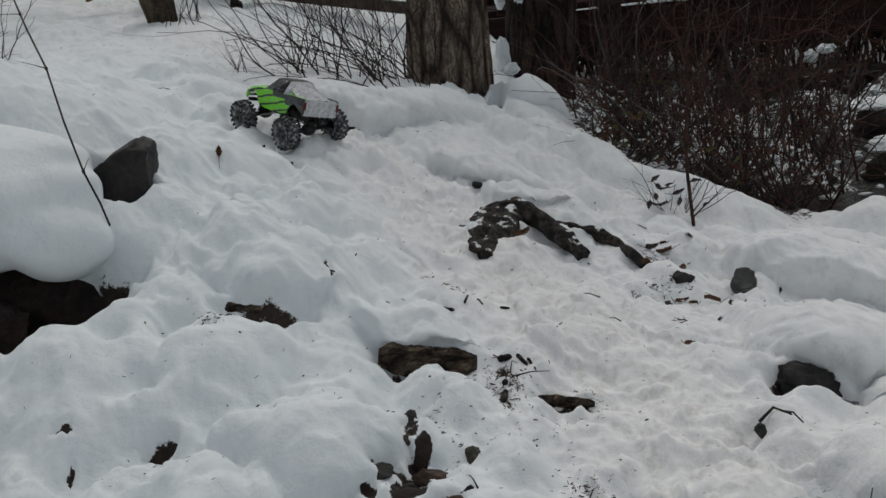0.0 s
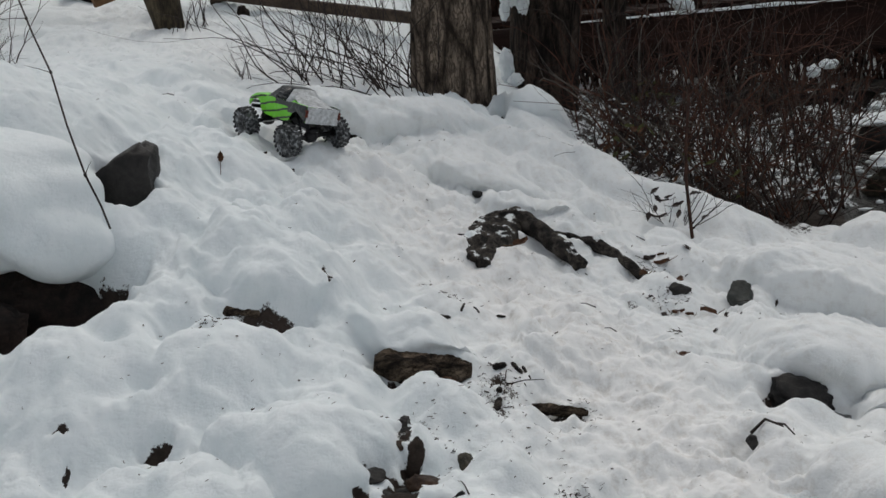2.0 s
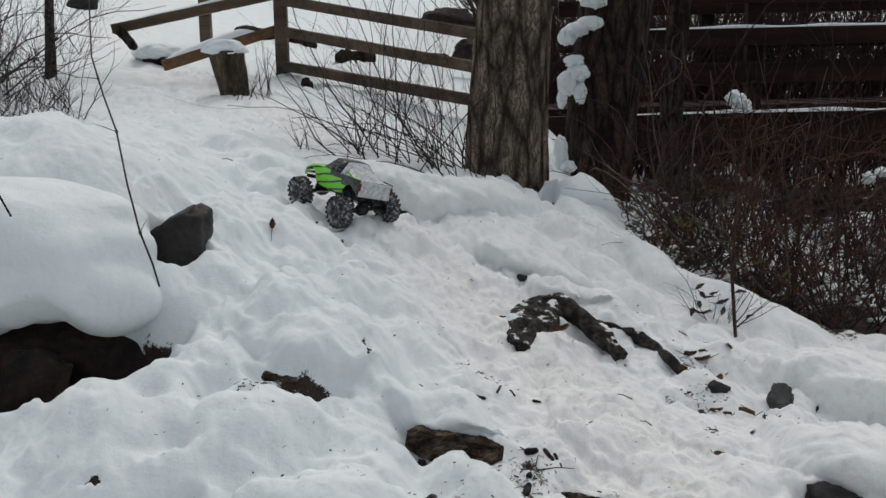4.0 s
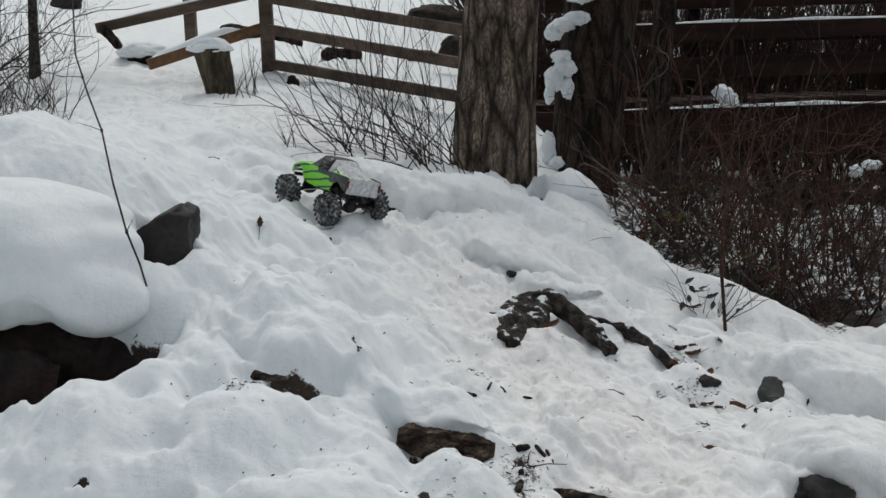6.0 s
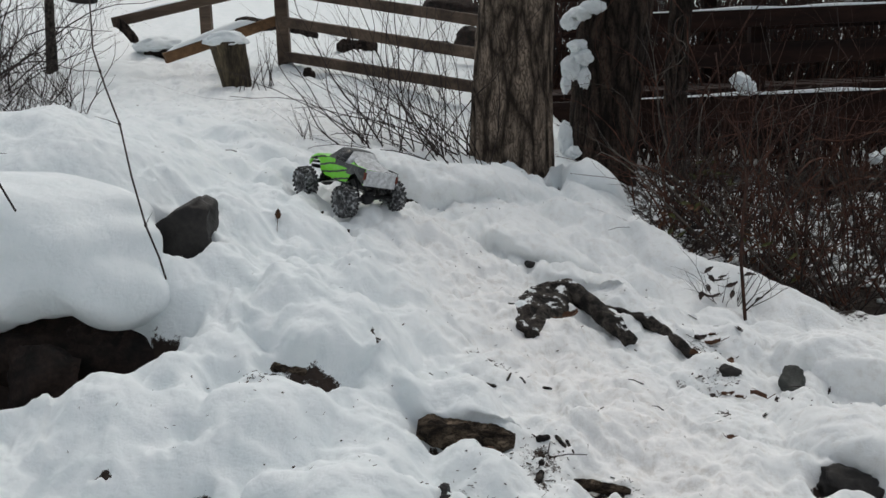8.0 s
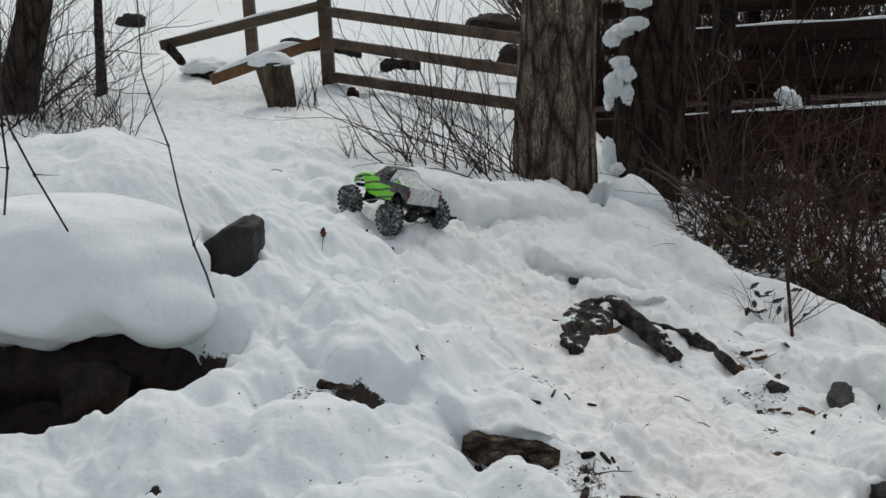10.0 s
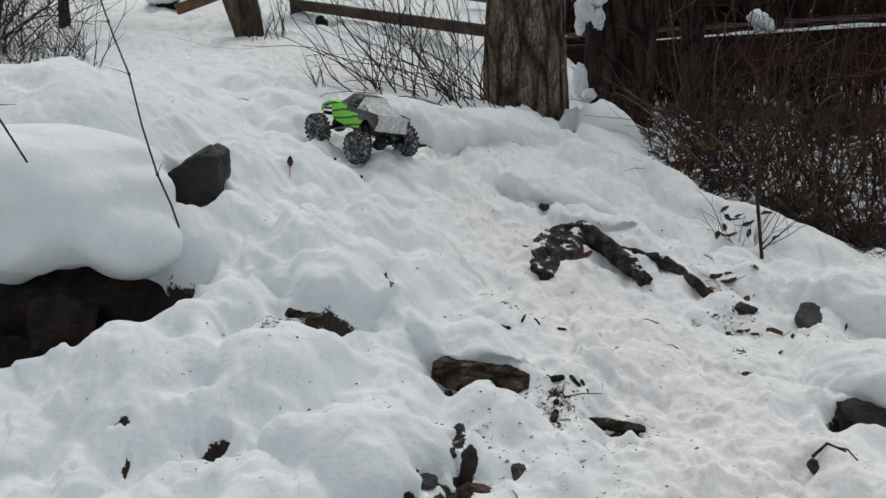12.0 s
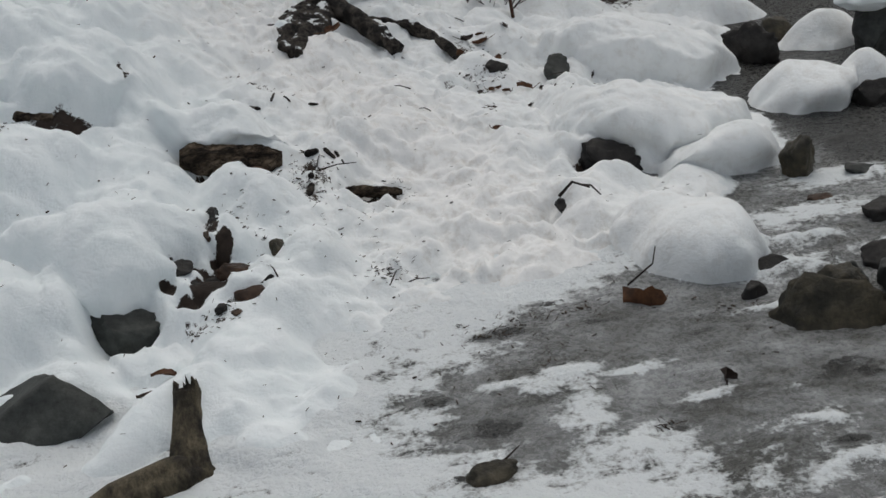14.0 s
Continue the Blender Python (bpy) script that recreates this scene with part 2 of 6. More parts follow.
bridge_wood = two_tone("dark_bridge_timber", (0.011, 0.0048, 0.0034), (0.038, 0.0155, 0.0102), 5, 0.9, 0.003, (0.15, 1, 1))
stem_brown = two_tone("reddish_brush_stem", (0.024, 0.011, 0.008), (0.10, 0.045, 0.031), 20, 0.85, 0.001)
stem_dark = two_tone("dark_bush_stem", (0.018, 0.013, 0.012), (0.06, 0.042, 0.036), 20, 0.8, 0.001)
stem_grey = two_tone("grey_dead_stem", (0.06, 0.05, 0.042), (0.17, 0.145, 0.125), 20, 0.85, 0.001)
leaf_brown = two_tone("dry_brown_leaf", (0.07, 0.032, 0.016), (0.19, 0.085, 0.04), 40, 0.7, 0.001)
leaf_dark = two_tone("dark_sodden_leaf", (0.02, 0.013, 0.011), (0.07, 0.04, 0.03), 40, 0.6, 0.001)
leaf_green = two_tone("dull_green_leaf", (0.055, 0.06, 0.018), (0.14, 0.145, 0.04), 40, 0.6, 0.001)
litter_mat = two_tone("dark_needle_litter", (0.02, 0.014, 0.01), (0.10, 0.065, 0.04), 60, 0.85, 0.001)

ice_mat, nt, b = node_mat("grey_wet_ice")
cloud = tex(nt, "ShaderNodeTexNoise", "Object", 5.5, 4, 0.55, (1, 1.5, 1), 0.5)
clot = tex(nt, "ShaderNodeTexNoise", "Object", 20, 6, 0.62, (1, 1.5, 1), 0.3)
frost = tex(nt, "ShaderNodeTexNoise", "Object", 85, 5, 0.7)
shore = nt.nodes.new("ShaderNodeAttribute")
shore.attribute_name = "shallow"
slush = nt.nodes.new("ShaderNodeAttribute")
slush.attribute_name = "slush"
open_att = nt.nodes.new("ShaderNodeAttribute")
open_att.attribute_name = "open_water"


def centred(value, gain):
    return math_node(nt, "MULTIPLY", math_node(nt, "SUBTRACT", value, 0.5), gain)


rough_edge = math_node(nt, "ADD", centred(clot, 1.3), centred(frost, 0.9))
cover = math_node(nt, "ADD", math_node(nt, "MULTIPLY", shore.outputs["Fac"], 0.8), math_node(nt, "ADD", centred(cloud, 0.9), rough_edge))
white = ramp_node(nt, cover, [(0.34, (0,) * 3), (0.46, (0.55,) * 3), (0.60, (1,) * 3)])
dark = ramp_node(nt, math_node(nt, "ADD", slush.outputs["Fac"], rough_edge), [(0.50, (0,) * 3), (0.62, (1,) * 3)])
flow = ramp_node(nt, math_node(nt, "ADD", open_att.outputs["Fac"], centred(clot, 0.8)), [(0.45, (0,) * 3), (0.6, (1,) * 3)])
dark = blend(nt, flow, dark, (1, 1, 1))
wet = ramp_node(nt, math_node(nt, "ADD", centred(cloud, 1.2), math_node(nt, "ADD", clot, centred(frost, 0.3))), [(0.22, (0.095, 0.095, 0.088)), (0.5, (0.225, 0.23, 0.23)), (0.8, (0.42, 0.43, 0.44))])
c = blend(nt, dark, blend(nt, white, wet, (0.80, 0.835, 0.85)), ramp_node(nt, frost, [(0.3, (0.012, 0.012, 0.011)), (0.62, (0.05, 0.05, 0.047)), (0.72, (0.4, 0.41, 0.42))]))
nt.links.new(c, b.inputs["Base Color"])
nt.links.new(blend(nt, white, ramp_node(nt, frost, [(0.35, (0.12,) * 3), (0.65, (0.45,) * 3)]), (0.75,) * 3), b.inputs["Roughness"])
first = bump(nt, b, cover, 0.6, 0.02)
ripple = tex(nt, "ShaderNodeTexNoise", "Object", 26, 3, 0.5, (1, 0.5, 1), 0.8)
second = bump(nt, b, ripple, 0.35, 0.008, first)
bump(nt, b, frost, 0.4, 0.003, second)

# ---- ground: snowy stream bank ----
ICE_Z = -0.062


def bank(x, y):
    s1, s2, s3 = ramp(1.5, 3.4, y), ramp(3.0, 5.2, y), ramp(4.8, 9.0, y)
    left, right = 1 - ramp(-1.2, 0.5, x), ramp(0.2, 1.6, x)
    z = -0.07 + s1 * (0.275 + 0.557 * left - 0.257 * right) + s2 * (0.356 - 0.35 * left - 0.232 * right)
    z = z + s3 * (0.482 - 0.133 * left - 0.483 * right)
    z = z + 0.05 * ramp(5.5, 8.0, y) * fbm(x, y, 0.9, 4, 401)
    return z + 2.6 * ramp(8.5, 24, y - 0.6 * x) + 5.0 * ramp(22, 60, y)


# pillows of snow: centre x, y, half length, half width, turn in degrees, height and, where it hangs over, the lip
PILLOWS = [
    (-1.25, 3.1, 0.47, 0.38, 0, 0.17), (-1.65, 3.85, 0.85, 0.45, 0, 0.09), (-1.55, 3.25, 0.5, 0.3, 0, 0.10), (-0.95, 3.25, 0.22, 0.16, 20, 0.06),
    (-0.36, 2.75, 0.20, 0.15, 0, 0.07, 0.035), (-0.47, 2.38, 0.15, 0.12, 10, 0.05), (-0.78, 2.33, 0.22, 0.13, 15, 0.065), (-0.57, 2.62, 0.13, 0.11, 0, 0.02),
    (-0.62, 2.02, 0.2, 0.14, 0, 0.04), (-0.28, 2.16, 0.21, 0.15, -12, 0.10, 0.02), (-0.2, 2.36, 0.13, 0.1, 0, 0.04), (0.0, 2.6, 0.16, 0.09, -8, 0.045, 0.05),
]
PILLOWS += [
    (0.335, 3.15, 0.13, 0.12, 0, 0.03), (-0.5, 1.93, 0.12, 0.1, 0, 0.05), (-0.22, 2.03, 0.11, 0.06, 0, 0.05, 0.025), (-0.215, 1.56, 0.17, 0.065, 62, 0.055),
    (-0.02, 2.17, 0.05, 0.05, 0, 0.03, 0.02), (-0.5, 2.9, 0.2, 0.14, 30, 0.04), (0.02, 4.28, 0.36, 0.17, 27, 0.12, 0.06), (-0.27, 4.2, 0.22, 0.13, 5, 0.08, 0.05),
    (0.2, 4.5, 0.34, 0.3, 0, 0.03), (0.22, 4.02, 0.27, 0.18, -10, 0.06), (0.3, 3.83, 0.2, 0.11, -10, 0.07, 0.06), (0.43, 3.6, 0.19, 0.1, -20, 0.055, 0.04),
]
PILLOWS += [
    (0.6, 4.72, 0.2, 0.3, 0, 0.07), (0.62, 4.74, 0.15, 0.15, -10, 0.15, 0.05), (0.52, 4.2, 0.22, 0.2, -30, 0.05), (1.12, 3.88, 0.36, 0.17, -38, 0.09),
    (0.82, 4.08, 0.24, 0.15, -35, 0.06), (1.25, 3.2, 0.3, 0.2, -12, 0.15, 0.07), (1.08, 2.60, 0.27, 0.16, 0, 0.12, 0.08), (1.17, 2.38, 0.165, 0.10, 0, 0.085, 0.04),
    (0.91, 1.95, 0.16, 0.175, 20, 0.14, 0.03), (1.56, 2.76, 0.14, 0.15, 0, 0.14, 0.06), (1.76, 2.76, 0.14, 0.11, 0, 0.12), (1.93, 3.28, 0.2, 0.14, 0, 0.13),
]
PILLOWS += [
    (1.76, 3.80, 0.26, 0.13, -6, 0.12), (2.95, 6.0, 0.55, 0.3, -15, 0.22), (3.4, 6.7, 0.6, 0.5, 0, 0.32), (2.55, 6.6, 0.4, 0.3, 0, 0.2), (1.45, 3.6, 0.3, 0.14, -12, 0.05), (-0.45, 2.40, 0.20, 0.12, 4, 0.075), (-0.88, 2.40, 0.16, 0.10, 25, 0.03),
    (-0.60, 2.27, 0.12, 0.07, 10, 0.035), (-0.76, 2.25, 0.10, 0.06, 0, 0.03), (-0.7, 1.85, 0.3, 0.12, 8, 0.05), (-0.4, 1.98, 0.16, 0.1, -10, 0.06),
]
# sunk places: centre x, y, half length, half width, depth
HOLLOWS = [
    (-0.622, 2.327, 0.03, 0.02, 0.02), (-0.453, 2.299, 0.05, 0.02, 0.015), (-0.723, 2.46, 0.04, 0.02, 0.02), (-0.585, 2.53, 0.035, 0.025, 0.02),
    (-0.66, 2.60, 0.11, 0.09, 0.035), (-1.08, 2.40, 0.22, 0.15, 0.05), (0.88, 4.85, 0.17, 0.45, 0.10), (0.28, 4.72, 0.25, 0.2, 0.035),
    (-0.38, 2.24, 0.12, 0.05, 0.035), (-0.62, 2.31, 0.04, 0.03, 0.025), (-0.56, 2.49, 0.04, 0.035, 0.03), (-0.71, 2.44, 0.05, 0.03, 0.03),
    (-0.84, 2.29, 0.05, 0.05, 0.03), (-0.66, 2.17, 0.10, 0.05, 0.02), (-0.56, 2.17, 0.035, 0.02, 0.03), (0.42, 4.44, 0.06, 0.1, 0.06),
]
HOLLOWS += [
    (0.01, 2.395, 0.10, 0.05, 0.012),
    (-0.5, 2.44, 0.03, 0.02, 0.02), (-0.62, 3.68, 0.22, 0.16, 0.06), (-0.54, 3.81, 0.10, 0.08, 0.03), (-0.37, 3.54, 0.10, 0.08, 0.0),
    (-0.18, 3.6, 0.18, 0.15, -0.07), (-0.22, 1.44, 0.22, 0.10, 0.055), (-0.1, 1.56, 0.06, 0.08, 0.02), (-0.36, 1.68, 0.16, 0.09, 0.035),
]
# steep-sided gaps in the snow where dark wood, stone and earth show, with their shade put into the colour: centre x, y,
# half length, half width, depth, strength of the dark colour
GAPS = [
    (-1.25, 2.56, 0.32, 0.15, 0.16, 1.0), (-1.15, 2.67, 0.45, 0.20, 0.32, 1.0), (-0.80, 2.75, 0.10, 0.05, 0.12, 1.0), (-0.785, 2.945, 0.12, 0.07, 0.075, 0.0),
    (-0.38, 2.572, 0.12, 0.036, 0.045, 0.6), (0.0, 2.462, 0.135, 0.03, 0.03, 0.55), (-0.035, 2.25, 0.018, 0.02, 0.02, 0.7), (-0.058, 2.195, 0.024, 0.026, 0.02, 0.66),
    (-0.04, 2.135, 0.018, 0.03, 0.018, 0.7), (-0.085, 2.065, 0.034, 0.022, 0.02, 0.7), (-0.06, 2.02, 0.026, 0.02, 0.016, 0.7), (-0.125, 2.06, 0.02, 0.014, 0.02, 0.7),
    (-0.012, 2.06, 0.03, 0.016, 0.014, 0.6), (-0.01, 1.935, 0.05, 0.03, 0.02, 0.6),
]
GAPS += [
    (-0.28, 4.02, 0.14, 0.045, 0.06, 0.7), (-0.225, 1.945, 0.085, 0.045, 0.05, 0.36), (0.89, 2.40, 0.11, 0.06, 0.08, 1.0), (0.175, 2.44, 0.05, 0.13, 0.010, 0.45),
    (0.31, 2.39, 0.085, 0.03, 0.016, 0.66), (0.15, 2.35, 0.03, 0.05, 0.008, 0.5), (0.245, 3.655, 0.03, 0.03, 0.03, 0.7), (0.43, 4.73, 0.038, 0.14, 0.14, 0.9),
    (-0.578, 2.205, 0.034, 0.02, 0.045, 0.8), (-0.774, 2.19, 0.03, 0.008, 0.02, 0.75), (-0.757, 2.14, 0.011, 0.02, 0.02, 0.75), (-0.60, 2.145, 0.012, 0.014, 0.02, 0.7),
    (-0.497, 2.155, 0.014, 0.012, 0.02, 0.7), (-0.38, 2.20, 0.07, 0.012, 0.01, 0.38),
]
GAPS += [
    (-0.555, 2.475, 0.02, 0.02, 0.015, 0.45), (0.29, 2.05, 0.06, 0.02, 0.004, 0.4), (-0.06, 1.89, 0.06, 0.02, 0.004, 0.36), (0.45, 1.77, 0.12, 0.04, 0.004, 0.38),
    (0.62, 1.80, 0.1, 0.03, 0.004, 0.36), (0.72, 3.0, 0.07, 0.025, 0.006, 0.4), (0.62, 2.95, 0.03, 0.02, 0.006, 0.42), (0.2, 2.3, 0.1, 0.1, 0.002, 0.3),
    (1.68, 4.34, 0.30, 0.32, 0.06, 0.78), (1.42, 4.62, 0.26, 0.26, 0.03, 0.6),
    (-0.225, 2.72, 0.012, 0.05, 0.012, 0.6), (0.7, 2.17, 0.05, 0.03, 0.02, 0.4), (0.75, 3.2, 0.10, 0.05, 0.01, 0.4),
]


GAPS += [
    (-0.036, 2.15, 0.020, 0.034, 0.018, 0.85), (-0.04, 2.105, 0.022, 0.034, 0.018, 0.85), (-0.052, 2.05, 0.022, 0.034, 0.018, 0.85), (-0.062, 1.99, 0.026, 0.036, 0.018, 0.85),
    (-0.092, 1.955, 0.032, 0.022, 0.015, 0.75), (-0.13, 1.99, 0.024, 0.018, 0.018, 0.8), (-0.09, 1.88, 0.032, 0.022, 0.006, 0.5),
]


def creek_edge(y):
    return np.interp(y, [0.5, 1.3, 1.45, 1.7, 1.9, 2.15, 2.5, 3.6, 5.0, 7.6, 14], [0.05, 0.12, 0.15, 0.25, 0.50, 1.12, 1.36, 1.72, 1.95, 2.2, 4.0])


def trail(y):
    return np.interp(y, [1.2, 2.0, 2.6, 3.3, 4.2, 5.5, 7.0, 10], [0.55, 0.5, 0.36, 0.05, -0.35, -0.8, -1.6, -3.2])


# small relief of the snow, held on a fine raster: soft dents and crumbled clods
RELIEF_X, RELIEF_Y, RELIEF_STEP = -2.7, 1.0, 0.004
relief = np.zeros((1700, 1270))
clods = np.zeros_like(relief)
rng = np.random.RandomState(4)


def stamp(field, cx, cy, rx, ry, turn, height, power, keep_most):
    """One bump (or, with a negative height, a dent) on the raster."""
    reach = max(rx, ry)
    i0, i1 = int((cx - reach - RELIEF_X) / RELIEF_STEP), int((cx + reach - RELIEF_X) / RELIEF_STEP) + 2
    j0, j1 = int((cy - reach - RELIEF_Y) / RELIEF_STEP), int((cy + reach - RELIEF_Y) / RELIEF_STEP) + 2
    if i0 < 0 or j0 < 0 or i1 > field.shape[1] or j1 > field.shape[0]:
        return
    px, py = np.meshgrid(RELIEF_X + RELIEF_STEP * np.arange(i0, i1) - cx, RELIEF_Y + RELIEF_STEP * np.arange(j0, j1) - cy)
    ca, sa = math.cos(turn), math.sin(turn)
    d = ((px * ca + py * sa) / rx) ** 2 + ((-px * sa + py * ca) / ry) ** 2
    bump_ = height * np.clip(1 - d, 0, 1) ** power
    part_ = field[j0:j1, i0:i1]
    field[j0:j1, i0:i1] = np.maximum(part_, bump_) if keep_most else part_ + bump_


for _ in range(520):
    y = rng.uniform(1.7, 7.6)
    r = rng.uniform(0.03, 0.085)
    stamp(relief, trail(y) + rng.normal(0, 0.36), y, r, r * rng.uniform(0.5, 1), rng.uniform(0, 3.1), -rng.uniform(0.006, 0.024), 1.6, False)
for _ in range(110):
    y = rng.uniform(1.65, 2.9)
    r = rng.uniform(0.04, 0.10)
    stamp(relief, rng.uniform(-1.2, -0.1) - 0.25 * (y - 1.8), y, r, r * rng.uniform(0.5, 1), rng.uniform(0, 3.1), -rng.uniform(0.006, 0.022), 1.6, False)
clod_y = 1.35 + 6.2 * rng.uniform(0, 1, 26000) ** 1.35
clod_x = np.where(rng.uniform(0, 1, 26000) < 0.62, trail(clod_y) + rng.normal(0.05, 0.36, 26000), rng.uniform(-1.9, 1.2, 26000))
keep = fbm(clod_x, clod_y, 0.28, 3, 301) + rng.uniform(-0.4, 0.4, 26000) > -0.05
for x, y in zip(clod_x[keep], clod_y[keep]):
    r = 0.005 + 0.024 * rng.uniform(0, 1) ** 3
    stamp(clods, x, y, r, r * rng.uniform(0.55, 1), rng.uniform(0, 3.1), r * rng.uniform(0.2, 0.5), 0.65, True)
# soft mounds that lean on one another, lower where the snow is trodden
mounds = np.zeros_like(relief)
for _ in range(620):
    x, y = rng.uniform(-1.6, 1.3), 1.5 + 3.4 * rng.uniform(0, 1) ** 1.2
    r = rng.uniform(0.05, 0.15)
    tall = 0.3 if abs(x - trail(y)) < 0.3 else 1.0
    stamp(mounds, x, y, r, r * rng.uniform(0.55, 1), rng.uniform(0, 3.1), tall * r * rng.uniform(0.28, 0.62), 0.8, True)
for _ in range(70):
    x, y = rng.uniform(-2.4, -0.75), rng.uniform(3.0, 5.0)
    r = rng.uniform(0.14, 0.28)
    stamp(mounds, x, y, r, r * rng.uniform(0.6, 1), rng.uniform(0, 3.1), r * rng.uniform(0.18, 0.34), 0.9, True)
for _ in range(3):
    for axis in (0, 1):
        mounds = (np.roll(mounds, 2, axis) + np.roll(mounds, 1, axis) + mounds + np.roll(mounds, -1, axis) + np.roll(mounds, -2, axis)) / 5
relief += clods + np.where(mounds > 0.0001, mounds - 0.028, -0.012)


def small_relief(x, y):
    u, v = (x - RELIEF_X) / RELIEF_STEP, (y - RELIEF_Y) / RELIEF_STEP
    ok = (u > 0) & (v > 0) & (u < relief.shape[1] - 2) & (v < relief.shape[0] - 2)
    i, j = np.where(ok, u, 0).astype(int), np.where(ok, v, 0).astype(int)
    a, b_ = np.where(ok, u - i, 0), np.where(ok, v - j, 0)
    z = (relief[j, i] * (1 - a) + relief[j, i + 1] * a) * (1 - b_) + (relief[j + 1, i] * (1 - a) + relief[j + 1, i + 1] * a) * b_
    return np.where(ok, z, 0)


def ground(x, y, fine=True, lips=False):
    x, y = np.asarray(x, float), np.asarray(y, float)
    wx, wy = x + 0.024 * fbm(x, y, 0.13, 3, 3), y + 0.024 * fbm(x, y, 0.15, 3, 8)
    z = bank(x, y)
    over = ramp(-0.14, 0.16, wx - creek_edge(y)) * (1 - ramp(8, 14, y))
    far_side = ramp(1.5, 3.0, x - creek_edge(y))
    z = z * (1 - over) + over * (ICE_Z - 0.020 + 0.008 * fbm(x, y, 0.22, 4, 31) + 1.3 * far_side)
    z = z + 0.022 * (1 - over) * (1 - ramp(1.5, 2.5, y))
    calm = 1 - 0.8 * over
    pile, hang = np.zeros_like(z), np.zeros_like(z)
    for cx, cy, a, b_, deg, h, *lip in PILLOWS:
        ca, sa = math.cos(radians(deg)), math.sin(radians(deg))
        u, v = ((wx - cx) * ca + (wy - cy) * sa) / a, (-(wx - cx) * sa + (wy - cy) * ca) / b_
        edge = np.clip(1 - (u * u + v * v) ** 1.15, 0, 1)
        dome = edge ** 0.68 if lip else edge ** 1.25
        pile = (pile ** 3 + (h * dome) ** 3) ** (1 / 3)
        if lip:
            hang = np.maximum(hang, lip[0] * ramp(0.0, 0.75, dome) * (1 + 0.3 * fbm(x, y, 0.12, 2, 99)))
    z = z + pile * (1 + 0.10 * fbm(x, y, 0.17, 2, 44))
    for cx, cy, a, b_, h in HOLLOWS:
        z = z - h * np.exp(-(((x - cx) / a) ** 2 + ((y - cy) / b_) ** 2) ** 1.5) 
    for cx, cy, a, b_, h, bare in GAPS:
        z = z - h * np.exp(-(((wx - cx) / a) ** 2 + ((wy - cy) / b_) ** 2) ** 4)
    trod = np.exp(-((x - trail(y)) / 0.42) ** 2) * ramp(1.4, 2.2, y)
    rough = np.clip(0.9 * trod + 0.62 + 0.9 * fbm(x, y, 0.6, 2, 77) - 6 * pile, 0, 1.2)
    soft = np.clip(pile / 0.08, 0, 1)
    z = z + calm * (0.022 * fbm(x, y, 0.34, 2, 50) + (0.017 - 0.010 * soft) * fbm(wx, wy, 0.14, 2, 52) + (0.0035 + 0.0065 * rough) * fbm(wx, wy, 0.055, 3, 61) + (1 - 0.7 * soft) * small_relief(x, y))
    if fine:
        z = z + calm * (0.0008 + 0.003 * rough) * fbm(x, y, 0.022, 2, 70)
    return (z, hang) if lips else z


def stretch_axis(lo, hi, step, far, grow=1.13):
    mid = list(np.arange(lo, hi, step))
    out, s = [], step
    v = mid[-1]
    while v < far[1]:
        s *= grow
        v += s
        out.append(v)
    low, s, v = [], step, lo
    while v > far[0]:
        s *= grow
        v -= s
        low.append(v)
    return np.array(low[::-1] + mid + out)


ax_x = stretch_axis(-1.9, 1.9, 0.0068, (-70, 70))
ax_y = np.concatenate([stretch_axis(1.2, 3.5, 0.0065, (-40, 3.5))[:-1], stretch_axis(3.5, 5.2, 0.011, (3.5, 5.2)), stretch_axis(5.22, 8.0, 0.02, (5.2, 90))[1:]])
ax_y = np.unique(np.round(ax_y[(ax_y > -40)], 4))
gx, gy = np.meshgrid(ax_x, ax_y)
hz, hang = ground(gx, gy, True, True)
nx, ny = len(ax_x), len(ax_y)


def gz(x, y):
    """Height of the snow at one place."""
    i = min(max(int(np.searchsorted(ax_x, x)) - 1, 0), nx - 2)
    j = min(max(int(np.searchsorted(ax_y, y)) - 1, 0), ny - 2)
    a, b_ = (x - ax_x[i]) / (ax_x[i + 1] - ax_x[i]), (y - ax_y[j]) / (ax_y[j + 1] - ax_y[j])
    return float((hz[j, i] * (1 - a) + hz[j, i + 1] * a) * (1 - b_) + (hz[j + 1, i] * (1 - a) + hz[j + 1, i + 1] * a) * b_)


me = bpy.data.meshes.new("ground")
idx = np.arange(nx * ny).reshape(ny, nx)
quads = np.stack([idx[:-1, :-1], idx[:-1, 1:], idx[1:, 1:], idx[1:, :-1]], -1).reshape(-1, 4)
me.vertices.add(nx * ny)
me.vertices.foreach_set("co", np.stack([gx, gy - hang, hz], -1).ravel())
me.loops.add(quads.size)
me.loops.foreach_set("vertex_index", quads.ravel())
me.polygons.add(len(quads))
me.polygons.foreach_set("loop_start", np.arange(0, quads.size, 4))
me.polygons.foreach_set("use_smooth", np.ones(len(quads), bool))
me.update()
me.materials.append(ground_snow)
# ground under the brush coloured darker, where snow came out too bright between stems
soil_shade = 0.53 * ramp(0.2, 0.6, gx - np.interp(gy, [3.75, 3.85, 4.0, 4.2, 4.5, 5.2, 6, 9], [1.2, 1.05, 0.95, 0.68, 0.42, 0.28, 0.3, 0.3])) * ramp(0.0, 0.18, gy - 3.72 - 0.25 * ramp(1.45, 1.6, gx)) * (1 - ramp(8.5, 10.5, gy))
mx, my = gx + 0.024 * fbm(gx, gy, 0.13, 3, 3), gy + 0.024 * fbm(gx, gy, 0.15, 3, 8)
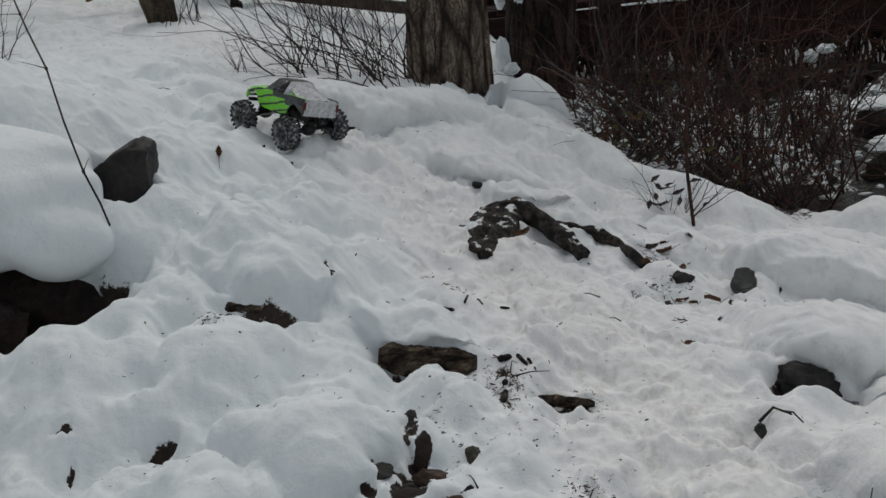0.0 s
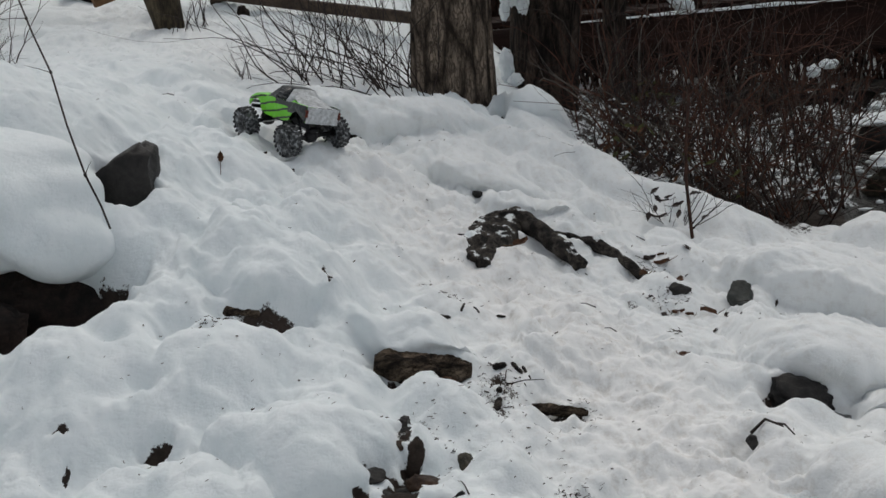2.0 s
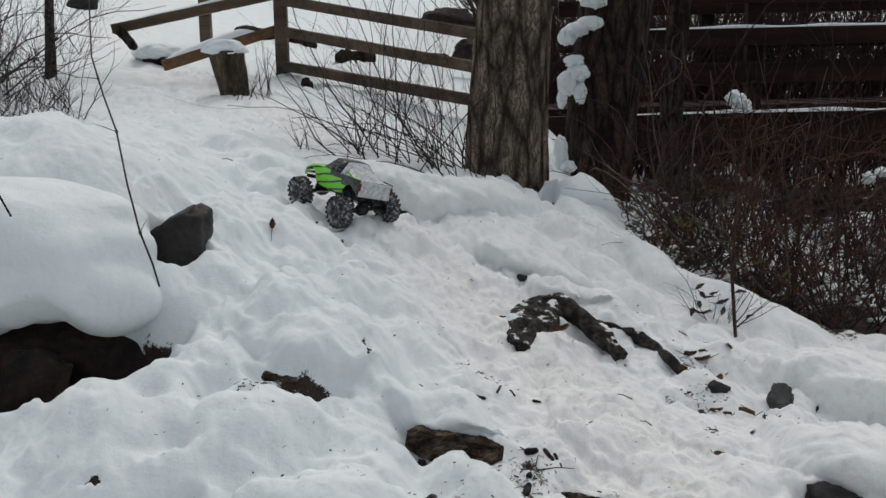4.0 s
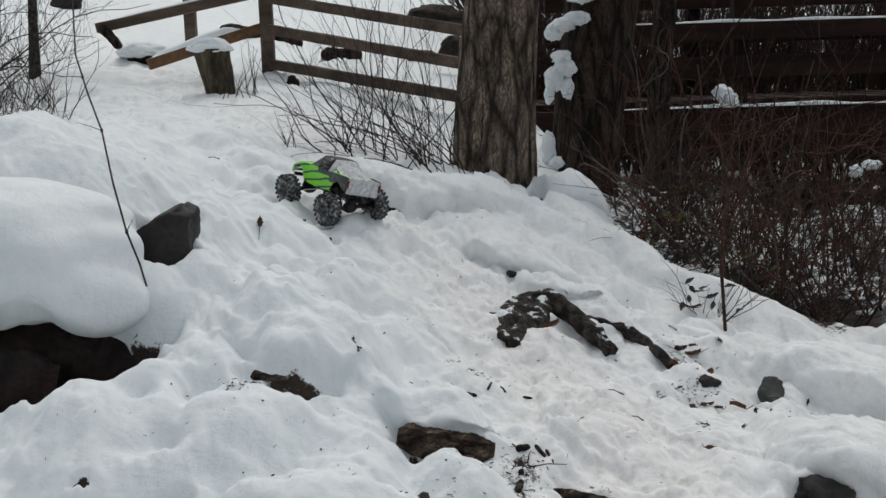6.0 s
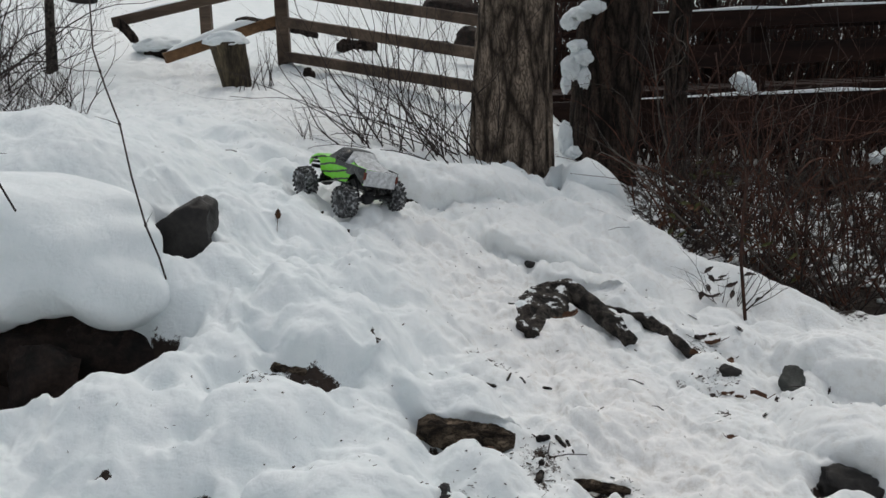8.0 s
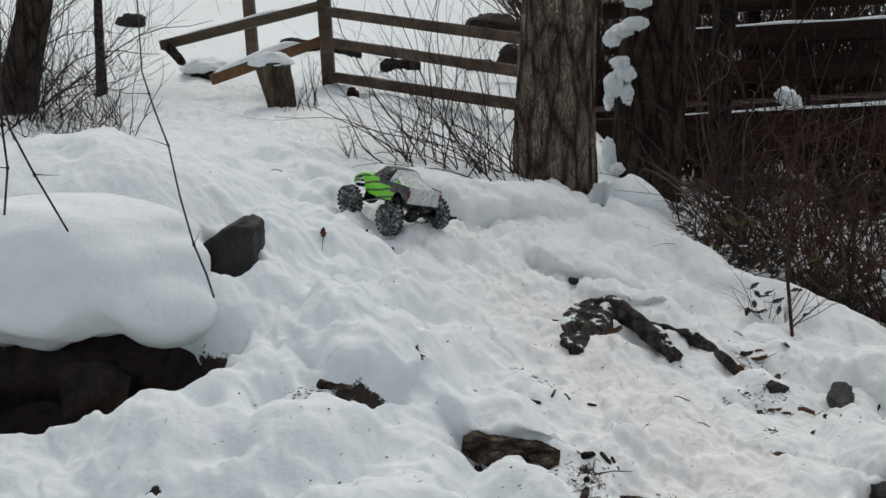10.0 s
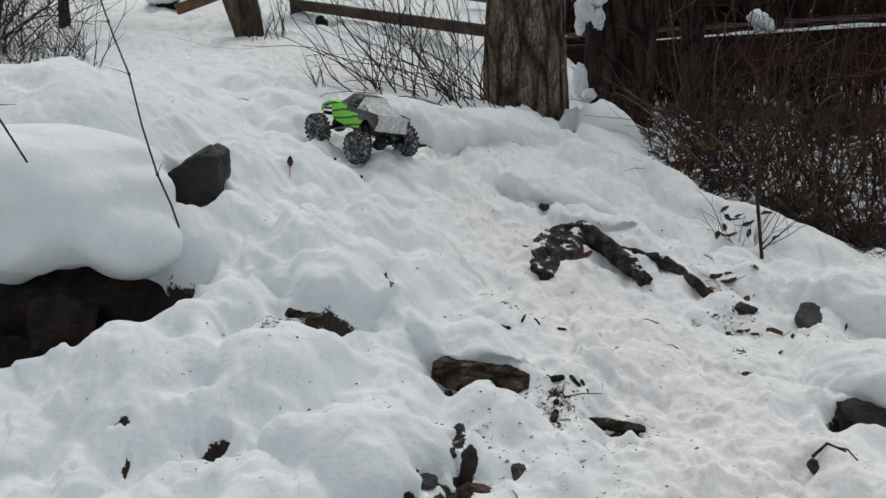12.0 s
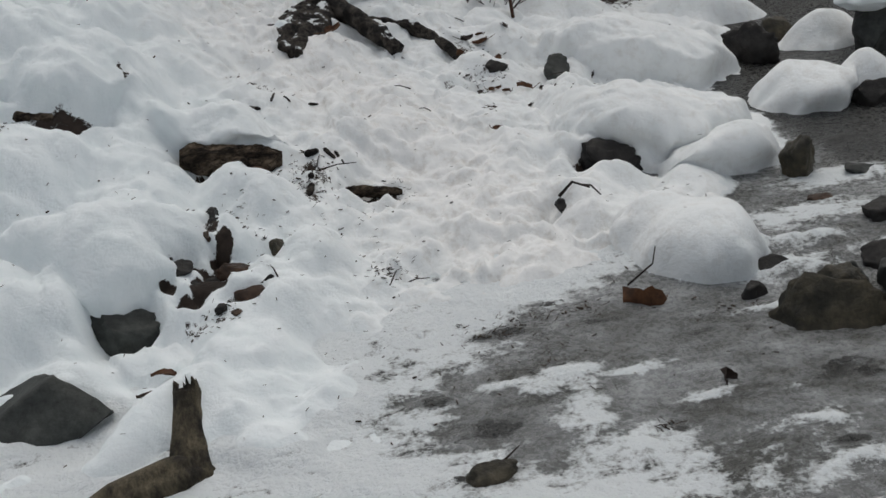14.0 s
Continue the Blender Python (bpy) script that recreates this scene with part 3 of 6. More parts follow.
# each gap gets dark colour for its shade as well as its earth
for cx, cy, a, b_, h, bare in GAPS:
    soil_shade = np.maximum(soil_shade, bare * np.exp(-(1.2 * ((mx - cx) / a) ** 2 + 1.2 * ((my - cy) / b_) ** 2) ** 4))
# second term reaches past the trail: painted warm light over the right side
trodden = np.maximum(np.exp(-((gx - trail(gy) - 0.1) / 0.36) ** 2) * ramp(1.5, 2.0, gy) * (1 - 0.6 * ramp(3.0, 4.5, gy)), 0.55 * ramp(0.0, 0.35, gx - trail(gy)) * ramp(1.5, 2.0, gy) * (1 - ramp(4.0, 5.0, gy)))
for key, arr in (("soil_shade", soil_shade), ("trodden", trodden)):
    me.attributes.new(key, "FLOAT", "POINT").data.foreach_set("value", arr.ravel())
tagged(new("ground", me), "lumpy trodden snow on a stream bank", "ground", kind="structure")

# the frozen stream: a sheet of ice that the snow breaks through
ice_x, ice_y = stretch_axis(-0.2, 1.5, 0.008, (-0.4, 5.0)), stretch_axis(1.05, 2.6, 0.008, (-12.0, 12.0))
ix, iy = np.meshgrid(ice_x, ice_y)
iz = ICE_Z + 0.0022 * fbm(ix, iy, 0.16, 4, 90)
s = Soup()
k = np.arange(ix.size).reshape(ix.shape)
s.v = [tuple(p) for p in np.stack([ix, iy, iz], -1).reshape(-1, 3)]
s.f = [tuple(q) for q in np.stack([k[:-1, :-1], k[:-1, 1:], k[1:, 1:], k[1:, :-1]], -1).reshape(-1, 4)]
s.m = [0] * len(s.f)
ice_ob = thing("ice", s, ice_mat, "grey wet ice with frosty patches on the stream", "ice", kind="structure")
shallow = ramp(-0.016, 0.004, ground(ix, iy, False) - ICE_Z)
shallow = np.maximum(shallow, (1 - ramp(-0.02, 0.36, ix + 0.14 * fbm(ix, iy, 0.2, 4, 12) - creek_edge(iy))) * (1 - ramp(1.95, 2.1, iy)))
for cx, cy, a, b_ in [(0.52, 1.46, 0.05, 0.11), (0.55, 1.32, 0.12, 0.07), (0.52, 1.58, 0.08, 0.04), (0.64, 1.55, 0.09, 0.02), (0.73, 1.425, 0.07, 0.022), (0.855, 1.305, 0.05, 0.03), (0.92, 1.66, 0.08, 0.02), (1.0, 1.58, 0.05, 0.015), (0.42, 1.58, 0.07, 0.02), (0.3, 1.4, 0.12, 0.05), (0.86, 1.40, 0.05, 0.02), (0.35, 1.22, 0.55, 0.13), (1.05, 1.8, 0.12, 0.05), (1.2, 2.03, 0.16, 0.07), (1.36, 2.2, 0.17, 0.07), (1.12, 1.9, 0.10, 0.04), (1.5, 2.4, 0.1, 0.05), (0.47, 1.54, 0.05, 0.05), (0.9, 1.2, 0.2, 0.03)]:
    shallow = np.maximum(shallow, 0.95 * np.exp(-((ix - cx) / a) ** 2 - ((iy - cy) / b_) ** 2))
for cx, cy, a, b_ in [(0.45, 1.76, 0.10, 0.045), (0.36, 1.46, 0.10, 0.055), (0.28, 1.58, 0.06, 0.03), (0.62, 1.73, 0.12, 0.03), (0.82, 1.55, 0.16, 0.08), (0.95, 1.45, 0.12, 0.08)]:
    shallow = shallow * (1 - 0.8 * np.exp(-((ix - cx + 0.03 * fbm(ix, iy, 0.1, 3, 15)) / a) ** 2 - ((iy - cy) / b_) ** 2))
crust = np.stack([ix, iy, iz + 0.012 * shallow ** 2 * (0.5 + 0.5 * fbm(ix, iy, 0.07, 4, 21)) + 0.8 * shallow * np.clip(small_relief(ix, iy), -0.004, 0.02) * (shallow > 0.3)], -1)
ice_ob.data.vertices.foreach_set("co", crust.ravel())
ice_ob.data.attributes.new("shallow", "FLOAT", "POINT").data.foreach_set("value", shallow.ravel())
slush_at = np.zeros_like(ix)
for cx, cy, a, b_ in [(0.45, 1.755, 0.09, 0.035), (0.36, 1.46, 0.09, 0.05), (0.29, 1.57, 0.05, 0.03), (0.54, 1.84, 0.07, 0.02), (0.63, 1.73, 0.10, 0.02), (0.95, 1.42, 0.10, 0.05), (0.64, 1.36, 0.02, 0.02), (0.86, 1.24, 0.05, 0.02), (0.33, 1.34, 0.08, 0.02), (0.78, 1.62, 0.06, 0.02), (1.2, 1.45, 0.2, 0.1)]:
    slush_at = np.maximum(slush_at, 0.70 * np.exp(-((ix - cx) / a) ** 2 - ((iy - cy) / b_) ** 2))
ice_ob.data.attributes.new("slush", "FLOAT", "POINT").data.foreach_set("value", slush_at.ravel())
open_water = ramp(1.25, 1.55, ix) * ramp(2.1, 2.5, iy + 0.3 * fbm(ix, iy, 0.5, 3, 17))
ice_ob.data.attributes.new("open_water", "FLOAT", "POINT").data.foreach_set("value", open_water.ravel())

# ---- stones ----


def rock(name, at, size, turn, seed, mat, label, category="rock", facets=7, group="", tilt=(0, 0), rough=1.0):
    """An angular stone: a ball cut by flat planes and roughened."""
    bm = bmesh.new()
    bmesh.ops.create_icosphere(bm, subdivisions=4, radius=1.0)
    r = random.Random(seed)
    planes = [(Vector((r.gauss(0, 1), r.gauss(0, 1), r.gauss(0, 0.8))).normalized(), r.uniform(0.5, 0.85)) for _ in range(facets + 5)]
    off = Vector((seed * 3.1, seed * 1.7, 0))
    for v in bm.verts:
        p = v.co.copy()
        for n, d in planes:
            e = p.dot(n) - d
            if e > 0:
                p -= n * e * 0.97
        p *= 1 + 0.10 * noise.noise(p * 1.9 + off) + rough * (0.07 * noise.noise(p * 5 + off) + 0.035 * noise.noise(p * 14 + off))
        v.co = Vector((p.x * size[0], p.y * size[1], p.z * size[2]))
    me = bpy.data.meshes.new(name)
    bm.to_mesh(me)
    bm.free()
    me.polygons.foreach_set("use_smooth", [True] * len(me.polygons))
    me.materials.append(mat)
    ob = tagged(new(name, me), label, category, group)
    ob.matrix_basis = pose(*at, tilt[0], tilt[1], turn)
    return ob


def snow_cap(at, size, turn, seed, label, lobes=0.10, flat=0.55, fine=1.0, boxy=1.0):
    """An overhanging cushion of snow."""
    bm = bmesh.new()
    bmesh.ops.create_icosphere(bm, subdivisions=5, radius=1.0)
    off = Vector((seed * 2.3, -seed * 1.1, seed))
    for v in bm.verts:
        p = v.co.copy()
        n1 = noise.noise(p * 1.6 + off) * lobes * 1.6 + noise.noise(p * 3.2 + off) * lobes * 0.7 * fine + noise.noise(p * 11 + off) * min(lobes, 0.1) * 0.13 * fine
        q = Vector([math.copysign(abs(c) ** boxy, c) for c in p]) * (1 + n1)
        if q.z < 0:
            q.z *= flat * (1 + 0.3 * fine * noise.noise(Vector((p.x * 4 + seed, p.y * 4, 0))))
        v.co = Vector((q.x * size[0], q.y * size[1], q.z * size[2]))
    me = bpy.data.meshes.new("snow_cap")
    bm.to_mesh(me)
    bm.free()
    me.polygons.foreach_set("use_smooth", [True] * len(me.polygons))
    me.materials.append(snow)
    ob = tagged(new("snow_cap", me), label, "snow")
    ob.matrix_basis = pose(*at, 0, 0, turn)
    return ob


# wedge of dark stone on the slope
wedge = bmesh.new()
for px, pz, deep in [(-0.115, 0.004, 0.01), (-0.03, 0.047, 0.05), (0.03, 0.078, 0.055), (0.052, 0.088, 0.03), (0.068, 0.078, 0.04), (0.074, 0.0, 0.06), (0.05, -0.05, 0.06), (0.0, -0.07, 0.06), (-0.05, -0.05, 0.05)]:
    for py in (-deep, deep + 0.03):
        wedge.verts.new((px, py, pz))
bmesh.ops.convex_hull(wedge, input=wedge.verts)
bmesh.ops.triangulate(wedge, faces=wedge.faces)
bmesh.ops.subdivide_edges(wedge, edges=wedge.edges, cuts=7, use_grid_fill=True)
bmesh.ops.smooth_vert(wedge, verts=wedge.verts, factor=0.5, use_axis_x=True, use_axis_y=True, use_axis_z=True)
for v in wedge.verts:
    v.co += 0.010 * noise.noise_vector(v.co * 14) + 0.006 * noise.noise_vector(v.co * 45) + 0.003 * noise.noise_vector(v.co * 110)
me = bpy.data.meshes.new("rock")
wedge.to_mesh(me)
wedge.free()
me.materials.append(rock_dark)
me.polygons.foreach_set("use_smooth", [True] * len(me.polygons))
tagged(new("rock", me), "dark wedge-shaped stone jutting out of the snow", "rock").matrix_basis = pose(-0.785, 2.985, 0.524) @ Matrix.Diagonal((1.42, 1.2, 1.5, 1))
# overhanging mound with a dark log hollow beneath it
cushion = snow_cap((-1.23, 2.89, 0.55), (0.42, 0.28, 0.195), 3, 11, "deep cushion of snow overhanging a dark hollow", 0.09, 0.95, 1.1, 0.88)
bm = bmesh.new()
bm.from_mesh(cushion.data)
lobe = bmesh.ops.create_icosphere(bm, subdivisions=4, radius=1.0)["verts"]
for v in lobe:
    n1 = 1 + 0.12 * noise.noise(v.co * 1.7 + Vector((4, 1, 0)))
    v.co = Vector((0.28 + 0.185 * n1 * v.co.x, -0.085 + 0.17 * n1 * v.co.y, -0.075 + 0.125 * n1 * v.co.z - 0.05 * v.co.x))
bm.to_mesh(cushion.data)
bm.free()
fuse = cushion.modifiers.new("one_skin", "REMESH")
fuse.mode, fuse.voxel_size, fuse.use_smooth_shade = "VOXEL", 0.011, True
settle = cushion.modifiers.new("settled", "SMOOTH")
settle.factor, settle.iterations = 0.5, 6
# rocks under the cushion, their colour darkened to add to the hollow's shade
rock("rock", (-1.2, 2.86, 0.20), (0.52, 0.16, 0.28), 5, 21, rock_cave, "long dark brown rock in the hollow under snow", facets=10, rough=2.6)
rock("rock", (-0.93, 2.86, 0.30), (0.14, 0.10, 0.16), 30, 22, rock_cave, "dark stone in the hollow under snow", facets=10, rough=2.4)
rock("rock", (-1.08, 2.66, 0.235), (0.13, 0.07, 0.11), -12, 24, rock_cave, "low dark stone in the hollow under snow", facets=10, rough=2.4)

STONES = [
    ((0.243, 3.69, 0.305), (0.02, 0.018, 0.022), 0, 31, rock_dark, "small dark stone under a lip of snow"),
    ((0.955, 3.06, 0.04), (0.065, 0.05, 0.055), -25, 32, rock_grey, "dark grey stone standing out of the snow"),
    ((0.9, 2.44, -0.02), (0.12, 0.055, 0.058), 5, 133, rock_dark, "black wet rock under a hood of snow"),
    ((0.715, 2.2, -0.022), (0.035, 0.03, 0.026), 20, 34, rock_dark, "small dark stone with a clawed twig"),
    ((-0.365, 1.735, -0.045), (0.155, 0.1, 0.088), -16, 35, rock_grey, "smooth dark grey boulder half sunk in snow"),
    ((-0.235, 1.98, -0.022), (0.10, 0.06, 0.062), -8, 36, rock_grey, "dark grey rock under a lip of snow"),
    ((-0.052, 2.235, 0.04), (0.015, 0.02, 0.018), 0, 37, rock_dark, "dark stone in a gap in the snow"),
    ((-0.015, 2.07, 0.022), (0.035, 0.02, 0.018), -12, 38, rock_brown, "brown stone in a gap in the snow"),
    ((-0.075, 2.06, 0.0), (0.03, 0.028, 0.022), 10, 39, rock_dark, "dark stone in a gap in the snow"),
    ((-0.125, 2.06, 0.012), (0.026, 0.02, 0.022), 0, 40, rock_dark, "small dark stone in the snow"),
]
STONES += [
    ((0.005, 1.965, -0.025), (0.042, 0.03, 0.03), -20, 41, rock_brown, "reddish brown stone on the snow"),
    ((0.05, 1.985, -0.03), (0.018, 0.014, 0.012), 0, 42, rock_dark, "pebble on the snow"),
    ((-0.045, 2.19, 0.03), (0.014, 0.016, 0.014), 40, 110, rock_dark, "dark stone in a gap in the snow"),
    ((-0.06, 2.15, 0.03), (0.016, 0.014, 0.012), 80, 111, rock_brown, "small brown stone in a gap in the snow"),
    ((-0.055, 2.115, 0.03), (0.013, 0.017, 0.012), 10, 112, rock_dark, "dark stone in a gap in the snow"),
    ((-0.10, 2.03, 0.0), (0.018, 0.014, 0.012), 30, 113, rock_dark, "dark stone in a gap in the snow"),
    ((-0.02, 1.90, 0.0), (0.014, 0.011, 0.009), 30, 114, rock_brown, "reddish pebble on the snow"),
    ((-0.045, 1.915, 0.0), (0.012, 0.012, 0.009), 60, 115, rock_dark, "pebble on the snow"),
    ((0.073, 2.17, 0.04), (0.022, 0.02, 0.024), 0, 43, rock_moss, "small brown stone in the snow"),
    ((1.0, 1.60, -0.07), (0.14, 0.085, 0.095), -12, 44, rock_moss, "mossy stream boulder set in the ice"),
]
STONES += [
    ((1.145, 1.55, -0.06), (0.10, 0.09, 0.10), 20, 45, rock_moss, "mossy stream boulder set in the ice"),
    ((1.11, 1.69, -0.05), (0.04, 0.03, 0.04), 0, 46, rock_grey, "grey stone among stream boulders"),
    ((1.21, 1.75, -0.06), (0.06, 0.04, 0.04), 0, 47, rock_dark, "wet black stone in the stream"),
    ((1.30, 2.26, -0.03), (0.055, 0.06, 0.075), 15, 48, rock_moss, "mossy rock beside a snow pillow"),
    ((1.62, 3.2, -0.01), (0.11, 0.06, 0.085), -40, 49, rock_dark, "brown mossy rock under snow by the stream"),
    ((2.0, 3.1, 0.0), (0.12, 0.09, 0.12), 10, 50, rock_grey, "grey stream rock capped with snow"),
    ((1.72, 2.64, -0.04), (0.08, 0.05, 0.06), 0, 51, rock_dark, "dark rock at the stream's edge"),
    ((1.8, 3.4, -0.04), (0.09, 0.05, 0.05), 0, 52, rock_moss, "flat mossy stone in the stream"),
    ((1.265, 2.09, -0.068), (0.055, 0.03, 0.02), -10, 53, rock_brown, "flat stone in the frozen stream"),
    ((0.325, 1.335, -0.06), (0.052, 0.032, 0.03), 5, 54, rock_moss, "mossy stone lying on the ice"),
]
STONES += [
    ((1.0, 1.8, -0.06), (0.05, 0.03, 0.03), 0, 55, rock_dark, "dark wet stone at the ice edge"),
    ((0.93, 1.72, -0.06), (0.035, 0.025, 0.03), 30, 101, rock_dark, "dark wet stone at the ice edge"),
    ((1.06, 1.64, -0.04), (0.06, 0.05, 0.05), 50, 102, rock_moss, "mossy stone among stream boulders"),
    ((1.17, 1.64, -0.03), (0.06, 0.05, 0.055), 10, 103, rock_grey, "grey stone among stream boulders"),
    ((0.98, 1.59, -0.07), (0.04, 0.03, 0.025), 0, 104, rock_brown, "brown wet stone in the ice"),
    ((1.33, 1.95, -0.06), (0.06, 0.045, 0.04), 0, 105, rock_dark, "wet black stone in the stream"),
    ((1.42, 2.2, -0.065), (0.05, 0.03, 0.025), 0, 106, rock_grey, "flat grey stone in the stream"),
    ((0.76, 3.05, 0.085), (0.04, 0.025, 0.022), 0, 56, rock_dark, "small dark stone in the snow"),
    ((2.30, 4.72, -0.01), (0.26, 0.14, 0.115), -4, 57, rock_moss, "mossy boulder across the stream"),
    ((2.47, 4.56, -0.04), (0.13, 0.10, 0.10), 15, 59, rock_moss, "mossy boulder across the stream"),
    ((2.6, 5.6, 0.02), (0.30, 0.2, 0.13), -8, 58, rock_dark, "dark rock ledge across the stream"),
]
for at, size, turn, seed, mat, label in STONES:
    if seed in (37, 38, 39, 40, 41, 42, 43, 56) or 110 <= seed <= 115:
        size = tuple(1.3 * v for v in size)
        at = (at[0], at[1], gz(at[0], at[1]) - 0.45 * size[2])
    rock("rock", at, size, turn, seed, mat, label, facets=11, group="stones of the bank", rough=0.6 if seed == 35 else 2.2 if seed in (44, 45) else (2.6 if seed in (133, 36, 37, 39, 49) else 1.6))

snow_cap((2.0, 3.12, 0.10), (0.13, 0.1, 0.06), 8, 71, "cap of snow on a stream rock", 0.09)
snow_cap((2.29, 4.74, 0.085), (0.21, 0.12, 0.055), -4, 72, "soft slab of snow on a mossy boulder", 0.14)
snow_cap((2.6, 5.65, 0.135), (0.24, 0.15, 0.045), -8, 73, "ledge of snow on dark rock", 0.09)

# ---- dead wood on the bank ----


def log_piece(name, a, b, r0, r1, seed, mat, label, rings=60, sides=40, rough=0.34):
    a, b = Vector(a), Vector(b)
    s = Soup()
    d = (b - a).normalized()
    u = d.cross(Vector((0, 0, 1))).normalized()
    w = u.cross(d)
    verts, faces = [], []
    for i in range(rings + 1):
        t = i / rings
        end = min(1.0, 0.55 + 3.5 * min(t, 1 - t))
        c = a.lerp(b, t) + w * 0.15 * r0 * noise.noise(Vector((t * 3, seed, 0)))
        for k in range(sides):
            ang = 2 * math.pi * k / sides
            r = (r0 + (r1 - r0) * t) * end
            n = noise.noise(Vector((math.cos(ang) * 2.2 + seed, math.sin(ang) * 2.2, t * 5)))
            n2 = noise.noise(Vector((math.cos(ang) * 7 + seed, math.sin(ang) * 7, t * 6))) + 0.7 * noise.noise(Vector((math.cos(ang) * 16 + seed, math.sin(ang) * 16, t * 22)))
            verts.append(c + r * (1 + rough * n + 0.5 * rough * n2) * (math.cos(ang) * u + math.sin(ang) * w))
    for i in range(rings):
        for k in range(sides):
            j = (k + 1) % sides
            faces.append((i * sides + k, i * sides + j, (i + 1) * sides + j, (i + 1) * sides + k))
    faces += [tuple(range(sides))[::-1], tuple(rings * sides + k for k in range(sides))]
    s.add(verts, faces)
    return thing(name, s, mat, label, "log")


log_piece("log", (-0.115, 2.478, 0.150), (0.115, 2.478, 0.108), 0.035, 0.031, 5, log_bark, "short rotting log step half buried in snow")
log_piece("bark_piece", (-0.48, 2.607, 0.270), (-0.375, 2.607, 0.256), 0.021, 0.019, 7, log_bark, "dark bark showing under a snow lip", rough=0.2)
log_piece("bark_piece", (-0.375, 2.607, 0.244), (-0.268, 2.607, 0.229), 0.017, 0.015, 8, root_bark, "dark bark showing under a snow lip", rough=0.2)
for x, y, length, turn, r, seed in [(0.187, 2.525, 0.035, 10, 0.009, 61), (0.228, 2.515, 0.04, -60, 0.006, 62), (0.176, 2.43, 0.05, 80, 0.008, 63), (0.166, 2.375, 0.035, 70, 0.009, 64), (0.249, 2.50, 0.04, -70, 0.004, 65), (0.256, 2.42, 0.03, 60, 0.006, 66),
                                   (0.06, 2.735, 0.05, 5, 0.006, 67), (0.12, 2.762, 0.025, 60, 0.004, 68), (0.155, 2.758, 0.02, -50, 0.004, 69), (0.22, 2.775, 0.025, 5, 0.004, 70), (0.03, 2.727, 0.03, -15, 0.004, 71)]:
    dx, dy = 0.5 * length * math.cos(radians(turn)), 0.5 * length * math.sin(radians(turn))
    log_piece("bark_crumb", (x - dx, y - dy, gz(x - dx, y - dy) + 0.3 * r), (x + dx, y + dy, gz(x + dx, y + dy) + 0.3 * r), r, 0.8 * r, seed, root_bark, "crumb of dark bark trodden into the snow", 14, 12)
log_piece("stick", (0.25, 2.405, gz(0.25, 2.405) + 0.001), (0.375, 2.385, gz(0.375, 2.385) - 0.001), 0.014, 0.011, 10, log_bark, "broken brown stick in the snow")
log_piece("fallen_log", (-0.43, 4.07, gz(-0.38, 4.04) + 0.005), (-0.12, 4.07, gz(-0.17, 4.04) + 0.002), 0.034, 0.03, 12, root_bark, "dark fallen log beneath a ridge of snow")

# big root that crosses the path
root = holder("tree_root", "gnarled dark tree root breaking through the snow", "root", (0.3, 3.3, 0.2))


def root_arm(name, pts, radii, seed):
    s = Soup()
    dense = []
    for i in range(len(pts) - 1):
        for k in range(14):
            dense.append((Vector(pts[i]).lerp(Vector(pts[i + 1]), k / 14), radii[i] + (radii[i + 1] - radii[i]) * k / 14))
    dense.append((Vector(pts[-1]), radii[-1]))
    s.tube([p + Vector((0, 0, 0.008 * noise.noise(p * 14))) for p, r in dense], [r for p, r in dense], 26)
    along = Vector(pts[-1]) - Vector(pts[0])
    along.normalize()
    for i, v in enumerate(s.v):
        v = Vector(v)
        # bark ridges run along the root
        g = v - 0.82 * along * v.dot(along)
        s.v[i] = tuple(v + 0.009 * noise.noise_vector(v * 20 + Vector((seed, 0, 0))) + 0.006 * noise.noise_vector(g * 85) + 0.002 * noise.noise_vector(v * 130))
    ob = part(name, s, root_snowy, root)
    ob.matrix_parent_inverse = root.matrix_basis.inverted()
    return ob


root_arm("root_arm", [(0.235, 3.42, 0.262), (0.34, 3.42, 0.270), (0.4, 3.33, 0.244), (0.465, 3.22, 0.196), (0.505, 3.16, 0.158)], [0.025, 0.034, 0.031, 0.027, 0.020], 1)
root_arm("root_arm", [(0.28, 3.4, 0.247), (0.2, 3.3, 0.249), (0.14, 3.22, 0.252)], [0.042, 0.042, 0.021], 2)
root_arm("root_arm", [(0.275, 3.39, 0.237), (0.235, 3.24, 0.220), (0.205, 3.1, 0.197)], [0.050, 0.050, 0.025], 3)
root_arm("root_arm", [(0.335, 3.41, 0.250), (0.285, 3.29, 0.222), (0.235, 3.13, 0.192)], [0.040, 0.045, 0.020], 6)
root_arm("root_arm", [(0.24, 3.3, 0.247), (0.185, 3.2, 0.234), (0.175, 3.12, 0.210)], [0.042, 0.038, 0.018], 5)
root_arm("root_arm", [(0.45, 3.36, 0.216), (0.55, 3.33, 0.192), (0.62, 3.26, 0.162), (0.685, 3.13, 0.122)], [0.012, 0.018, 0.017, 0.014], 4)
snow_cap((0.185, 3.225, 0.268), (0.022, 0.03, 0.016), 0, 75, "patch of snow caught on a root", 0.15)

# dead snag in the foreground: snapped branch stub rising from a snowy limb
snag = holder("dead_branch", "weathered snapped branch stub lying in the snow", "branch", (-0.13, 1.5, -0.05))


